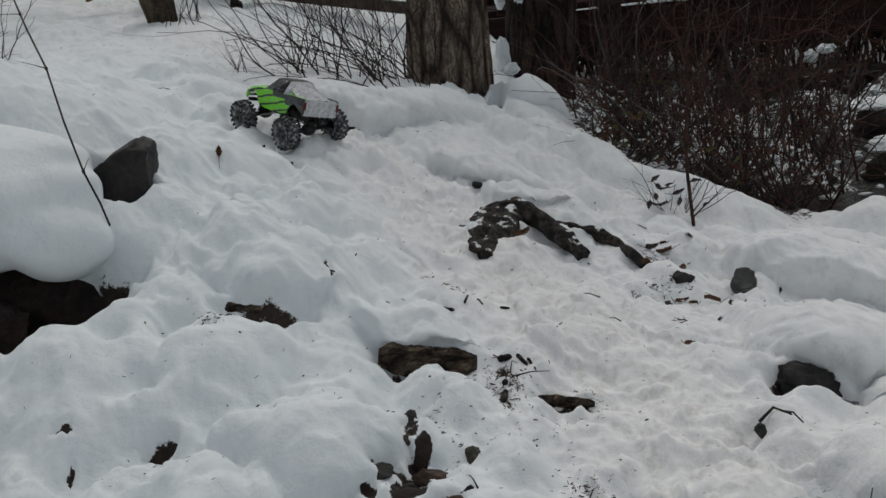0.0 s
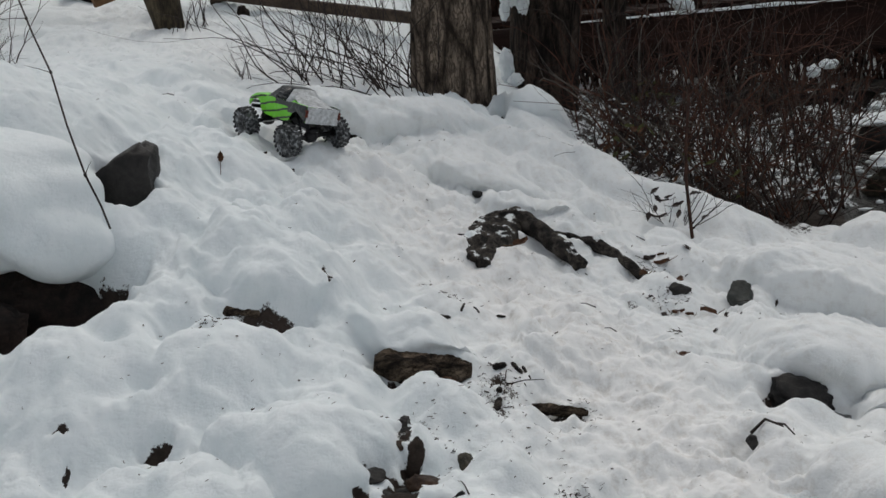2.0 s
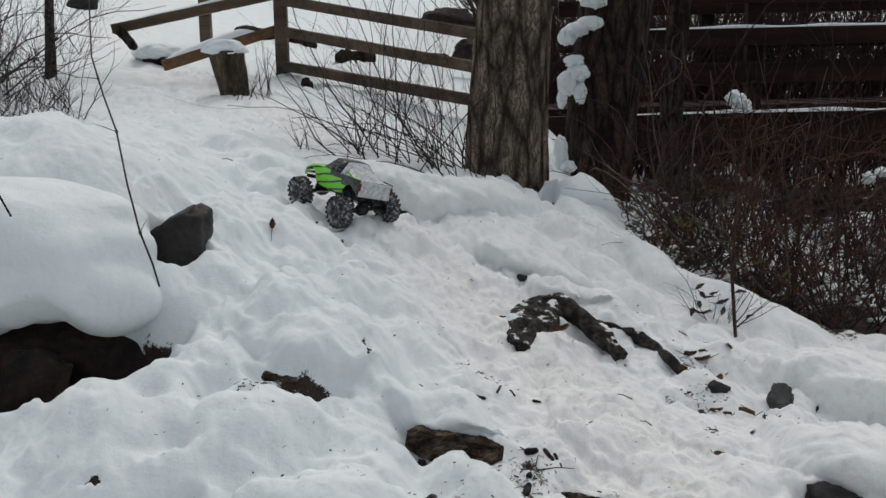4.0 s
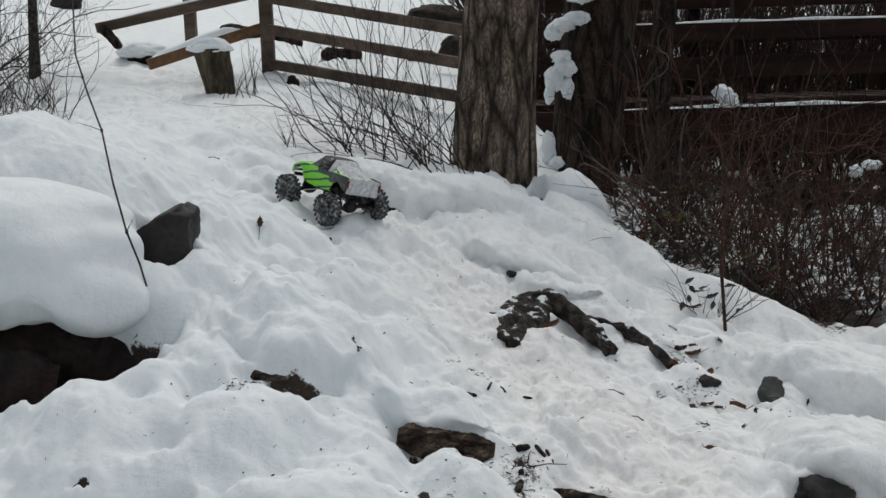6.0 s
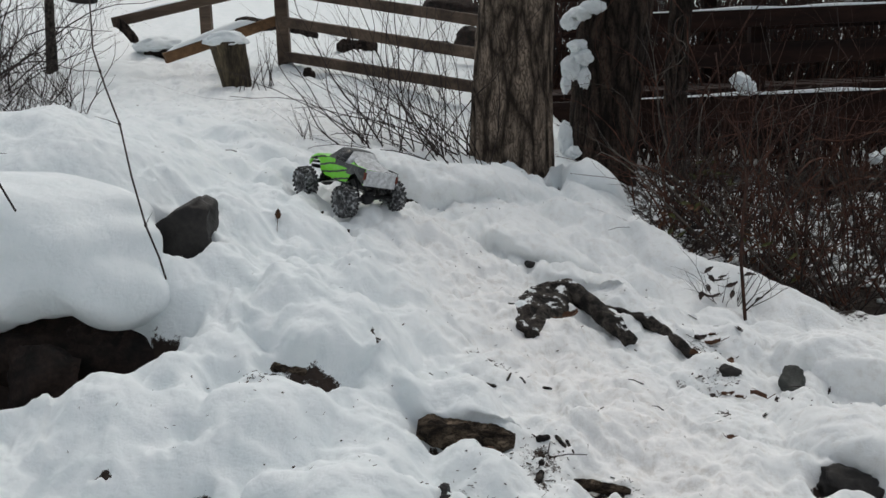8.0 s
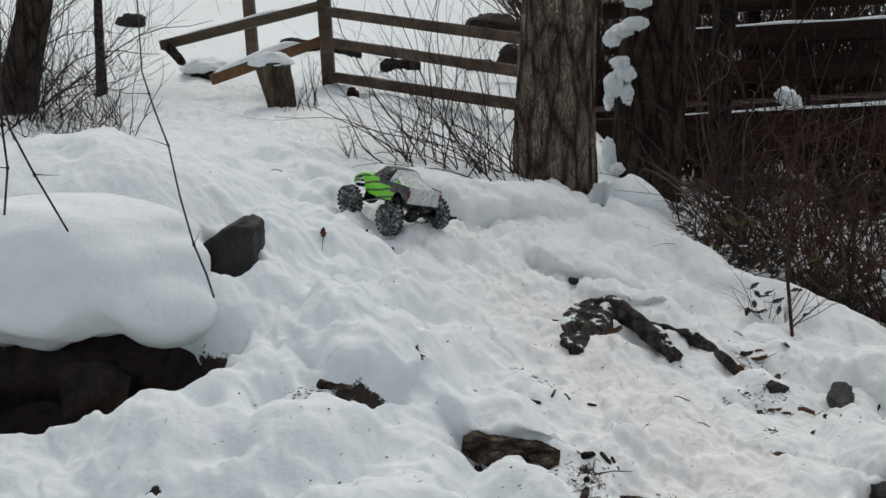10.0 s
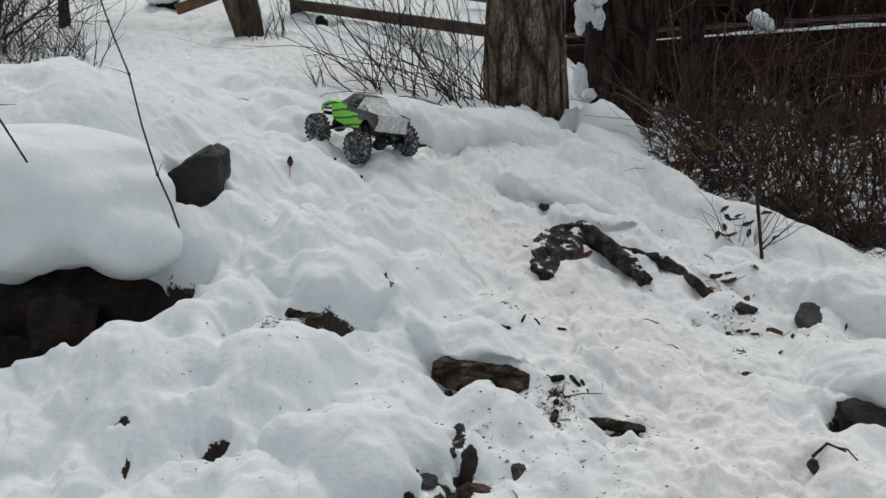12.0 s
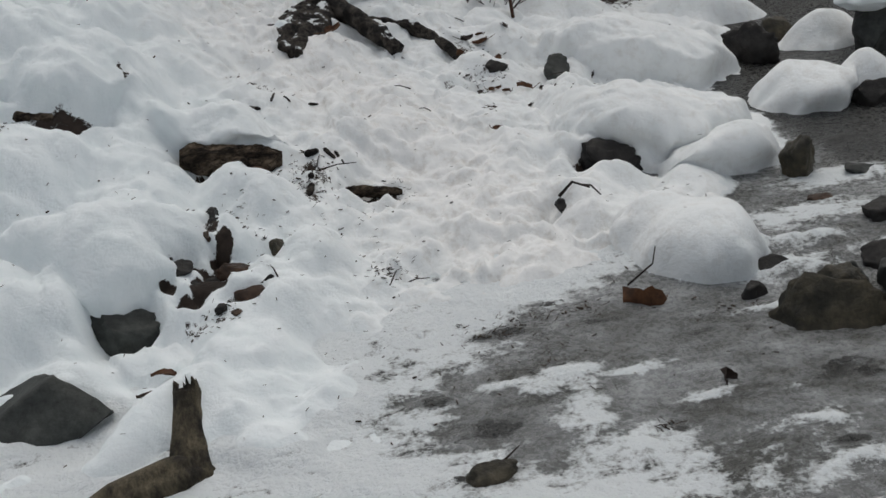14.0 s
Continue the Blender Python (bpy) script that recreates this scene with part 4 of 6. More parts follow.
def snag_part(name, pts, radii, jag):
    dense = []
    for i in range(len(pts) - 1):
        for k in range(7):
            dense.append((Vector(pts[i]).lerp(Vector(pts[i + 1]), k / 7), radii[i] + (radii[i + 1] - radii[i]) * k / 7))
    dense.append((Vector(pts[-1]), radii[-1]))
    s = Soup().tube([p for p, r in dense], [r for p, r in dense], 40)
    out = []
    for i, v in enumerate(s.v):
        c, r = dense[i // 40]
        a = 2 * math.pi * (i % 40) / 40
        ridge = 0.16 * noise.noise(Vector((math.cos(a) * 3, math.sin(a) * 3, c.z * 9))) + 0.12 * abs(noise.noise(Vector((math.cos(a) * 8, math.sin(a) * 8, c.z * 12))))
        p = c + (Vector(v) - c) * (1 + ridge)
        if jag and i // 40 > len(dense) - 4:
            p.z += 0.013 * noise.noise(Vector((math.cos(a) * 5, math.sin(a) * 5, 3.3))) * (i // 40 - len(dense) + 4)
        out.append(tuple(p))
    s.v = out
    ob = part(name, s, snag_wood, snag)
    ob.matrix_parent_inverse = snag.matrix_basis.inverted()


snag_part("stub", [(-0.11, 1.475, -0.135), (-0.112, 1.515, -0.085), (-0.112, 1.57, -0.043), (-0.11, 1.612, -0.007), (-0.107, 1.632, 0.013), (-0.106, 1.638, 0.021)],
          [0.054, 0.047, 0.033, 0.0245, 0.0225, 0.019], 1)
snag_part("limb", [(-0.085, 1.53, -0.085), (-0.14, 1.495, -0.068), (-0.22, 1.455, -0.06), (-0.33, 1.41, -0.09)], [0.036, 0.042, 0.036, 0.03], 0)

# ---- trees ----


def trunk_soup(axis, radii, seed, furrow=0.014, sides=110, rings=150, flare=0.0):
    """axis: points; ridged bark with vertical furrows."""
    s = Soup()
    verts, faces = [], []
    for i in range(rings + 1):
        t = (i / rings) ** 1.6
        q = t * (len(axis) - 1)
        j = min(int(q), len(axis) - 2)
        c = Vector(axis[j]).lerp(Vector(axis[j + 1]), q - j)
        r = radii[j] + (radii[j + 1] - radii[j]) * (q - j)
        r *= 1 + flare * math.exp(-(c.z - axis[0][2]) / 0.16)
        for k in range(sides):
            a = 2 * math.pi * k / sides
            ca, sa = math.cos(a), math.sin(a)
            p = Vector((ca * 3.2 + seed, sa * 3.2, c.z * 1.3))
            w = noise.noise(p) * 0.5
            f = abs(noise.noise(Vector((ca * 5.5 + seed + w, sa * 5.5, c.z * 2.2)))) + 0.6 * abs(noise.noise(Vector((ca * 12 + seed, sa * 12 + w, c.z * 5))))
            lobes = 1 + 0.10 * flare * math.sin(5 * a + seed) * math.exp(-(c.z - axis[0][2]) / 0.2) + 0.05 * noise.noise(Vector((ca * 1.2, sa * 1.2 + seed, c.z)))
            rr = r * lobes + furrow * (min(f, 0.55) - 0.3) * 1.5 + 0.003 * noise.noise(Vector((ca * 30, sa * 30, c.z * 14)))
            verts.append((c.x + rr * ca, c.y + rr * sa, c.z))
    for i in range(rings):
        for k in range(sides):
            j = (k + 1) % sides
            faces.append((i * sides + k, i * sides + j, (i + 1) * sides + j, (i + 1) * sides + k))
    faces.append(tuple(rings * sides + k for k in range(sides)))
    return s.add(verts, faces)


def twig_path(p, d, length, r, seed, n=6, droop=0.0, wander=0.25):
    rr = random.Random(seed)
    p, d = Vector(p), Vector(d).normalized()
    pts = [p.copy()]
    for i in range(n):
        d = (d + wander * Vector((rr.uniform(-1, 1), rr.uniform(-1, 1), rr.uniform(-1, 1))) / 2 + Vector((0, 0, -droop))).normalized()
        p = p + d * length / n
        pts.append(p.copy())
    return pts, [r * (1 - 0.75 * i / n) for i in range(n + 1)]


def limbs(soup, base, seed, count=7, length=1.6, r=0.05):
    rr = random.Random(seed)
    for i in range(count):
        a = rr.uniform(0, 2 * math.pi)
        start = Vector(base) + Vector((0, 0, rr.uniform(-1.4, 0.1)))
        pts, rad = twig_path(start, (math.cos(a), math.sin(a), rr.uniform(0.5, 1.4)), length * rr.uniform(0.7, 1.2), r * rr.uniform(0.6, 1), seed * 50 + i, 8)
        soup.tube(pts, rad, 7)
        for k in range(5):
            q = rr.randrange(2, 8)
            a2 = rr.uniform(0, 2 * math.pi)
            p2, r2 = twig_path(pts[q], (math.cos(a2), math.sin(a2), rr.uniform(0.2, 1.2)), length * 0.5, rad[q] * 0.6, seed * 70 + i * 9 + k, 6)
            soup.tube(p2, r2, 5)


def tree(label, axis, radii, seed, mat, furrow, flare, crown_r=0.05, sides=110, rings=150):
    ob = holder("tree", label, "tree", axis[0])
    inv = ob.matrix_basis.inverted()
    part("trunk", trunk_soup(axis, radii, seed, furrow, sides, rings, flare), mat, ob).matrix_parent_inverse = inv
    s = Soup()
    limbs(s, axis[-1], seed, 9, 2.0, crown_r)
    part("limb", s, mat, ob, "bare winter limbs").matrix_parent_inverse = inv
    return ob


tree("stout grey-brown tree with furrowed bark, snow at its foot", [(0.25, 5.0, 0.28), (0.275, 5.0, 0.9), (0.315, 5.0, 1.4), (0.42, 5.05, 3.2), (0.5, 5.1, 5.0)],
     [0.188, 0.176, 0.166, 0.14, 0.1], 3, bark_grey, 0.015, 0.16)
tree("dark damp tree trunk with clumps of snow on its side", [(0.745, 5.8, 0.1), (0.80, 5.8, 0.7), (0.885, 5.8, 1.4), (1.1, 5.85, 3.2), (1.25, 5.9, 5.0)],
     [0.185, 0.18, 0.19, 0.15, 0.1], 8, bark_dark, 0.014, 0.12)
tree("slim dark tree behind the bushes", [(1.40, 7.0, 0.05), (1.42, 7.0, 0.8), (1.47, 7.0, 1.5), (1.6, 7.0, 4.5)], [0.075, 0.072, 0.07, 0.04], 14, bark_dark, 0.008, 0.1, 0.03, 60, 70)
tree("dark leaning tree at the edge of the slope", [(-3.16, 7.0, 0.95), (-3.06, 7.0, 1.2), (-2.92, 7.0, 1.6), (-2.5, 7.0, 4.0)], [0.15, 0.12, 0.11, 0.06], 15, bark_dark, 0.012, 0.2, 0.04, 60, 70)
tree("thin dark sapling on the snowy slope", [(-2.76, 7.62, 1.0), (-2.74, 7.62, 1.4), (-2.72, 7.62, 1.75), (-2.64, 7.62, 4.2)], [0.036, 0.031, 0.028, 0.014], 16, root_bark, 0.003, 0.3, 0.014, 24, 40)

# clumps of snow stuck to the dark trunk
for at, size, seed in [((0.74, 5.58, 1.36), (0.09, 0.06, 0.045), 1), ((0.66, 5.6, 1.22), (0.085, 0.06, 0.04), 2), ((0.72, 5.58, 1.245), (0.07, 0.05, 0.04), 12), ((0.61, 5.62, 1.185), (0.05, 0.05, 0.05), 13),
                       ((0.64, 5.58, 1.06), (0.07, 0.05, 0.035), 3), ((0.66, 5.58, 1.0), (0.075, 0.05, 0.05), 4), ((0.61, 5.6, 0.95), (0.06, 0.05, 0.07), 5), ((0.67, 5.57, 0.9), (0.035, 0.03, 0.06), 6),
                       ((0.58, 5.6, 0.87), (0.03, 0.03, 0.05), 14), ((0.565, 5.55, 0.6), (0.045, 0.04, 0.09), 7), ((0.6, 5.5, 0.53), (0.06, 0.04, 0.035), 8), ((0.8, 5.5, 1.42), (0.1, 0.05, 0.045), 9), ((0.62, 5.45, 0.42), (0.05, 0.04, 0.03), 10)]:
    snow_cap(at, tuple(0.92 * v for v in size), seed * 31, 80 + seed, "clump of snow stuck to tree bark", 0.16, 0.95)

for at, size, seed in [((0.52, 4.93, 0.46), (0.07, 0.06, 0.05), 21), ((0.59, 4.95, 0.46), (0.08, 0.06, 0.045), 22), ((0.66, 5.0, 0.42), (0.07, 0.06, 0.045), 23)]:
    snow_cap(at, size, seed * 17, 140 + seed, "ragged heap of snow at the foot of a tree", 0.2, 1.0)

# ---- rail fence, stump and timbers on the slope ----


def beam(soup, a, b, w, h, mat=0, sag=0.0, seed=0):
    """A hewn rail from a to b."""
    a, b = Vector(a), Vector(b)
    n, ring = 10, [(-0.5, -0.42), (0.5, -0.42), (0.5, 0.42), (0.42, 0.5), (-0.42, 0.5), (-0.5, 0.42)]
    d = (b - a).normalized()
    u = d.cross(Vector((0, 0, 1))).normalized()
    up = u.cross(d)
    verts, faces = [], []
    for i in range(n + 1):
        t = i / n
        c = a.lerp(b, t) - up * sag * 4 * t * (1 - t)
        for y, z in ring:
            k = 1 + 0.07 * noise.noise(Vector((t * 6, y * 3 + seed, z * 3)))
            verts.append(c + u * y * w * k + up * z * h * k)
    for i in range(n):
        for k in range(6):
            j = (k + 1) % 6
            faces.append((i * 6 + k, i * 6 + j, (i + 1) * 6 + j, (i + 1) * 6 + k))
    faces += [tuple(range(6))[::-1], tuple(n * 6 + k for k in range(6))]
    soup.add(verts, faces, mat)


def snow_strip(soup, a, b, w, h, seed):
    """Snow lying along a rail, uneven in height and broken in places."""
    a, b = Vector(a), Vector(b)
    n = max(8, int((b - a).length / 0.05))
    u = (b - a).normalized().cross(Vector((0, 0, 1))).normalized()
    verts, faces = [], []
    for i in range(n + 1):
        t = i / n
        k = max(0.05, 0.8 + 0.7 * noise.noise(Vector((t * (b - a).length * 3, seed, 0)))) * min(1, 8 * t, 8 * (1 - t)) + 0.02
        for y, z in ((-0.5, 0), (-0.42, 0.7), (0, 1), (0.42, 0.7), (0.5, 0)):
            verts.append(a.lerp(b, t) + u * y * w + Vector((0, 0, z * h * k)))
    for i in range(n):
        for k in range(4):
            faces.append((i * 5 + k, i * 5 + k + 1, (i + 1) * 5 + k + 1, (i + 1) * 5 + k))
    soup.add(verts, faces)


fence = holder("rail_fence", "weathered wooden post-and-rail fence on the snowy slope", "fence", (-1.14, 7.6, 1.0))
finv = fence.matrix_basis.inverted()


def fence_part(name, a, b, w, h, mat, seed, label=""):
    s = Soup()
    beam(s, a, b, w, h, 0, 0, seed)
    part(name, s, mat, fence, label, False).matrix_parent_inverse = finv


def post_soup(x, y, z0, z1, w, seed):
    s = Soup()
    s.box((0, 0, (z0 + z1) / 2), (w, w, z1 - z0), Matrix.Translation((x, y, 0)), 0, 0.06)
    return s


part("post", post_soup(-1.14, 7.6, 0.8, 1.95, 0.085, 1), rail_wood, fence, "", False).matrix_parent_inverse = finv
part("post", post_soup(-2.14, 9.8, 1.0, 2.1, 0.095, 2), rail_wood, fence, "", False).matrix_parent_inverse = finv
part("post", post_soup(0.34, 6.3, 0.4, 1.6, 0.085, 3), rail_wood, fence, "", False).matrix_parent_inverse = finv
fence_part("rail", (-1.12, 7.55, 1.525), (0.36, 6.3, 1.19), 0.05, 0.072, rail_wood, 4)
fence_part("rail", (-1.12, 7.55, 1.318), (0.36, 6.3, 1.0), 0.05, 0.07, rail_wood, 5)
fence_part("rail", (-1.12, 7.55, 1.085), (0.33, 6.3, 0.815), 0.05, 0.072, rail_wood, 6)
fence_part("rail", (-1.15, 7.62, 1.575), (-2.3, 7.6, 1.36), 0.055, 0.07, rail_wood, 7, "rail fallen from its post to the ground")
fence_part("rail", (-1.15, 7.62, 1.34), (-1.86, 7.2, 1.10), 0.05, 0.075, rail_fresh, 8, "orange split rail sloping to the ground")
fence_part("rail", (-1.2, 7.7, 1.95), (-2.14, 9.8, 1.98), 0.05, 0.07, rail_wood, 9)
s = Soup()
snow_strip(s, (-1.32, 7.53, 1.325), (-1.84, 7.212, 1.148), 0.075, 0.05, 3)
snow_strip(s, (-1.4, 7.62, 1.565), (-2.25, 7.6, 1.40), 0.05, 0.02, 5)
part("snow_on_rail", s, snow, fence, "snow lying along the rail").matrix_parent_inverse = finv

stump = holder("tree_stump", "sawn grey stump with a cap of snow", "stump", (-1.34, 6.7, 0.85))
s = trunk_soup([(-1.285, 6.7, 0.8), (-1.31, 6.7, 0.95), (-1.35, 6.7, 1.175)], [0.078, 0.09, 0.108], 23, 0.008, 48, 40, 0.0)
part("trunk", s, old_wood, stump).matrix_parent_inverse = stump.matrix_basis.inverted()
snow_cap((-1.35, 6.7, 1.178), (0.122, 0.115, 0.062), 0, 91, "cap of snow on the stump", 0.15, 0.5, 1.0, 0.8)
log_piece("timber", (-2.25, 7.52, 1.375), (-2.115, 7.48, 1.225), 0.03, 0.03, 33, bark_dark, "dark broken timber end in the snow")
log_piece("timber", (-2.32, 8.4, gz(-2.32, 8.4) + 0.025), (-2.05, 8.36, gz(-2.05, 8.36) + 0.02), 0.04, 0.035, 34, bark_dark, "dark timber lying under snow")
snow_cap((-2.24, 8.46, gz(-2.24, 8.46) + 0.055), (0.19, 0.16, 0.085), 5, 92, "rounded heap of snow lying on a timber", 0.14, 0.6, 1.0)
log_piece("timber", (-0.86, 8.4, gz(-0.86, 8.4) + 0.03), (-0.55, 8.4, gz(-0.55, 8.4) + 0.03), 0.05, 0.05, 35, bark_dark, "dark log end beyond the fence")
log_piece("timber", (-0.93, 7.1, gz(-0.93, 7.1) + 0.03), (-0.88, 7.05, gz(-0.88, 7.05) + 0.03), 0.045, 0.02, 36, bark_dark, "short dark stub beside the fence")
log_piece("log", (-2.0, 10.5, gz(-2.0, 10.5) + 0.03), (-1.2, 10.0, gz(-1.2, 10.0) + 0.03), 0.06, 0.05, 37, bark_dark, "dark log on the slope beyond the fence")
rock("rock", (0.03, 8.8, 1.43), (0.24, 0.16, 0.10), 5, 64, rock_cave, "dark brown rock beyond the fence", facets=10, rough=2.0)
rock("rock", (0.13, 8.0, 1.17), (0.14, 0.10, 0.09), 20, 65, rock_cave, "dark brown rock beyond the fence", facets=10, rough=2.0)
log_piece("log", (-0.2, 9.5, gz(-0.2, 9.5) + 0.03), (0.7, 9.0, gz(0.7, 9.0) + 0.03), 0.09, 0.1, 38, bark_dark, "dark fallen trunk beyond the fence")
rock("rock", (-3.72, 11.4, gz(-3.72, 11.4) + 0.03), (0.17, 0.12, 0.10), 12, 66, rock_dark, "dark rock half buried on the slope", facets=10, rough=2.4)

# ---- timber footbridge over the stream ----
bridge = holder("footbridge", "dark timber footbridge with snow-topped rails", "bridge", (3.4, 7.7, 0.3))
binv = bridge.matrix_basis.inverted()


def bridge_part(name, soup, mat=bridge_wood, label="", smooth=False):
    part(name, soup, mat, bridge, label, smooth).matrix_parent_inverse = binv


def bridge_beam(name, x0, x1, y, z0, z1, w, seed, mat=bridge_wood):
    s = Soup()
    beam(s, (x0, y, (z0 + z1) / 2), (x1, y - 0.02, (z0 + z1) / 2), w, z1 - z0, 0, 0, seed)
    bridge_part(name, s, mat)


for side_y in (7.6, 9.0):
    bridge_beam("girder", 0.6, 9.0, side_y, 0.33, 0.70, 0.14, 1)
    bridge_beam("rail", 0.9, 9.0, side_y - 0.02, 1.15, 1.275, 0.06, 2)
    bridge_beam("rail", 0.9, 9.0, side_y - 0.02, 0.89, 1.05, 0.05, 3)
    bridge_beam("rail", 0.9, 9.0, side_y - 0.02, 1.43, 1.57, 0.06, 4)
    for px in (0.5, 2.12, 3.75, 5.4, 7.05, 8.7):
        bridge_part("post", post_soup(px, side_y + 0.09, 0.25, 1.7, 0.1, int(px * 10)))
    s = Soup()
    snow_strip(s, (0.95, side_y - 0.02, 1.276), (9.0, side_y - 0.04, 1.276), 0.06, 0.02, 4 + side_y)
    snow_strip(s, (0.95, side_y - 0.05, 0.702), (9.0, side_y - 0.07, 0.702), 0.08, 0.022, 7 + side_y)
    bridge_part("snow_on_rail", s, snow, "thin line of snow along the timber", True)
deck_x = np.arange(0.7, 9.0, 0.16)
for i, px in enumerate(deck_x):
    s = Soup()
    s.box((0, 0, 0), (0.15, 1.26, 0.045), Matrix.Translation((px, 8.3, 0.725 + 0.004 * (i % 3))))
    bridge_part("deck_plank", s)

# ---- bushes, brush and vines ----


def stem_into(soup, p, d, length, r, seed, twigs=2, n=7, droop=0.0, wander=0.3, sides=5, mat=0):
    rr = random.Random(seed)
    pts, rad = twig_path(p, d, length, r, seed, n, droop, wander)
    soup.tube(pts, rad, sides, mat)
    for k in range(twigs):
        q = rr.randrange(1, n)
        side = Vector((rr.uniform(-1, 1), rr.uniform(-1, 1), rr.uniform(0.1, 1.0)))
        dd = (pts[q] - pts[q - 1]).normalized() + 0.9 * side
        p2, r2 = twig_path(pts[q], dd, length * rr.uniform(0.2, 0.5), rad[q] * 0.6, seed * 13 + k, 4, droop, wander)
        soup.tube(p2, r2, 4, mat, False)


stem_red = two_tone("russet_brush_stem", (0.045, 0.019, 0.012), (0.15, 0.063, 0.04), 20, 0.85, 0.001)
rr = random.Random(17)
bush = holder("bush", "leafless bush of thin dark arching stems by the fence", "bush", (0.0, 5.3, 0.6))
binv2 = bush.matrix_basis.inverted()
for i in range(64):
    bx = rr.choice([-0.02, -0.1, -0.2, -0.3, 0.08, -0.4, -0.02, 0.1]) + rr.uniform(-0.05, 0.05)
    by = 4.95 + rr.uniform(-0.3, 0.3)
    s = Soup()
    lean = rr.uniform(-1.3, 0.15) if rr.random() < 0.75 else rr.uniform(-0.3, 0.6)
    stem_into(s, (bx, by, gz(bx, by) - 0.03), (lean, rr.uniform(-0.3, 0.3), 1.0), rr.uniform(0.4, 1.25), rr.uniform(0.0018, 0.0042), 300 + i, rr.randrange(3, 7), 10, 0.035 if lean < -0.6 else 0.0, 0.5)
    part("stem", s, stem_dark, bush).matrix_parent_inverse = binv2

twiglet = Soup()
for i in range(7):
    px, py = -0.62 + rr.uniform(-0.03, 0.03), 4.62 + rr.uniform(-0.05, 0.05)
    stem_into(twiglet, (px, py, gz(px, py) - 0.02), (rr.uniform(-0.7, 0.5), 0, 1), rr.uniform(0.1, 0.24), 0.002, 700 + i, 2)
for i in range(16):
    px, py = -1.22 + rr.uniform(-0.06, 0.16), 6.62 + rr.uniform(-0.15, 0.1)
    stem_into(twiglet, (px, py, gz(px, py) - 0.02), (rr.uniform(-0.3, 0.6), 0, 1), rr.uniform(0.15, 0.4), 0.0028, 730 + i, 1)
thing("dry_weeds", twiglet, stem_dark, "dry weed stems poking out of the snow", "weeds", kind="stuff")

# dense brush between the trees and the footbridge
thick = Soup()
for i in range(640):
    bx = rr.uniform(0.72, 4.8)
    near = float(np.interp(bx, [0.7, 1.0, 1.2, 1.35, 1.5, 1.7, 4.8], [4.75, 4.42, 4.25, 4.16, 4.14, 4.2, 4.4]))
    by = near + rr.random() ** 1.3 * 2.7
    if bx < 0.19 * by or (bx < 1.1 and by > 5.5) or (bx > 0.41 * by + 0.1 * rr.random() and rr.random() < 0.9):
        continue
    stem_into(thick, (bx, by, gz(bx, by) - 0.03), (rr.uniform(-0.5, 0.5), rr.uniform(-0.3, 0.3), 1.0), rr.uniform(0.3, 0.55 + 0.9 * rr.random() ** 2), rr.uniform(0.0025, 0.0075), 2000 + i, rr.randrange(1, 5), 7, 0.012, 0.34, 5, 0 if rr.random() < 0.75 else (1 if rr.random() < 0.6 else 2))
for i in range(340):
    bx = rr.uniform(0.95, 4.6)
    by = float(np.interp(bx, [0.7, 1.0, 1.2, 1.35, 1.5, 1.7, 4.8], [4.75, 4.42, 4.25, 4.16, 4.14, 4.2, 4.4])) + rr.random() * 2.2
    if bx > 0.41 * by and rr.random() < 0.85:
        continue
    stem_into(thick, (bx, by, gz(bx, by) + rr.uniform(0.0, 0.7)), (rr.uniform(-1, 1), rr.uniform(-0.4, 0.4), rr.uniform(-0.2, 0.8)), rr.uniform(0.4, 1.3), rr.uniform(0.0015, 0.0042), 3600 + i, 3, 11, rr.uniform(0.03, 0.14), 0.8, 4, rr.choice([0, 0, 0, 1, 2, 3, 3]))
for i in range(85):
    bx = 0.85 + 0.95 * rr.random()
    by = float(np.interp(bx, [0.7, 1.0, 1.2, 1.35, 1.5, 1.7, 4.8], [4.75, 4.42, 4.25, 4.16, 4.14, 4.2, 4.4])) + 0.05 + 0.7 * rr.random() ** 1.5
    stem_into(thick, (bx, by, gz(bx, by) - 0.02), (rr.uniform(-0.7, 0.7), rr.uniform(-0.2, 0.2), 1.0), rr.uniform(0.45, 1.0), rr.uniform(0.0028, 0.0055), 4600 + i, rr.randrange(2, 5), 12, rr.uniform(0.0, 0.09), 0.55, 5, rr.choice([2, 3, 3]))
thing("brush_thicket", thick, [stem_brown, stem_dark, stem_grey, stem_red], "dense reddish brown leafless brush below a footbridge", "brush", kind="stuff")
behind = Soup()
for i in range(2300):
    bx, by = rr.uniform(0.4, 7.5), 9.2 + 4.5 * rr.random() ** 1.4
    stem_into(behind, (bx, by, gz(bx, by) - 0.03), (rr.uniform(-0.4, 0.4), rr.uniform(-0.3, 0.3), 1.0), rr.uniform(1.2, 2.6), rr.uniform(0.004, 0.013), 8000 + i, rr.randrange(2, 6), 7, 0.01, 0.45, 4, 0 if rr.random() < 0.6 else 1)
thing("far_brush", behind, [stem_brown, stem_dark], "tall tangled dark brush beyond the footbridge", "brush", kind="stuff")
fringe = Soup()
for i in range(150):
    bx = rr.uniform(0.82, 1.6)
    by = 4.35 + rr.uniform(-0.1, 0.35) - 0.25 * (bx - 0.7)
    stem_into(fringe, (bx, by, gz(bx, by) - 0.02), (rr.uniform(-1.0, 1.0), rr.uniform(-0.5, 0.1), rr.uniform(0.2, 0.9)), rr.uniform(0.15, 0.5), rr.uniform(0.002, 0.0034), 4000 + i, 3, 6, 0.06, 0.5, 4)
thing("bramble", fringe, stem_dark, "thin arching bramble stems at the edge of the snow", "bramble", kind="stuff")

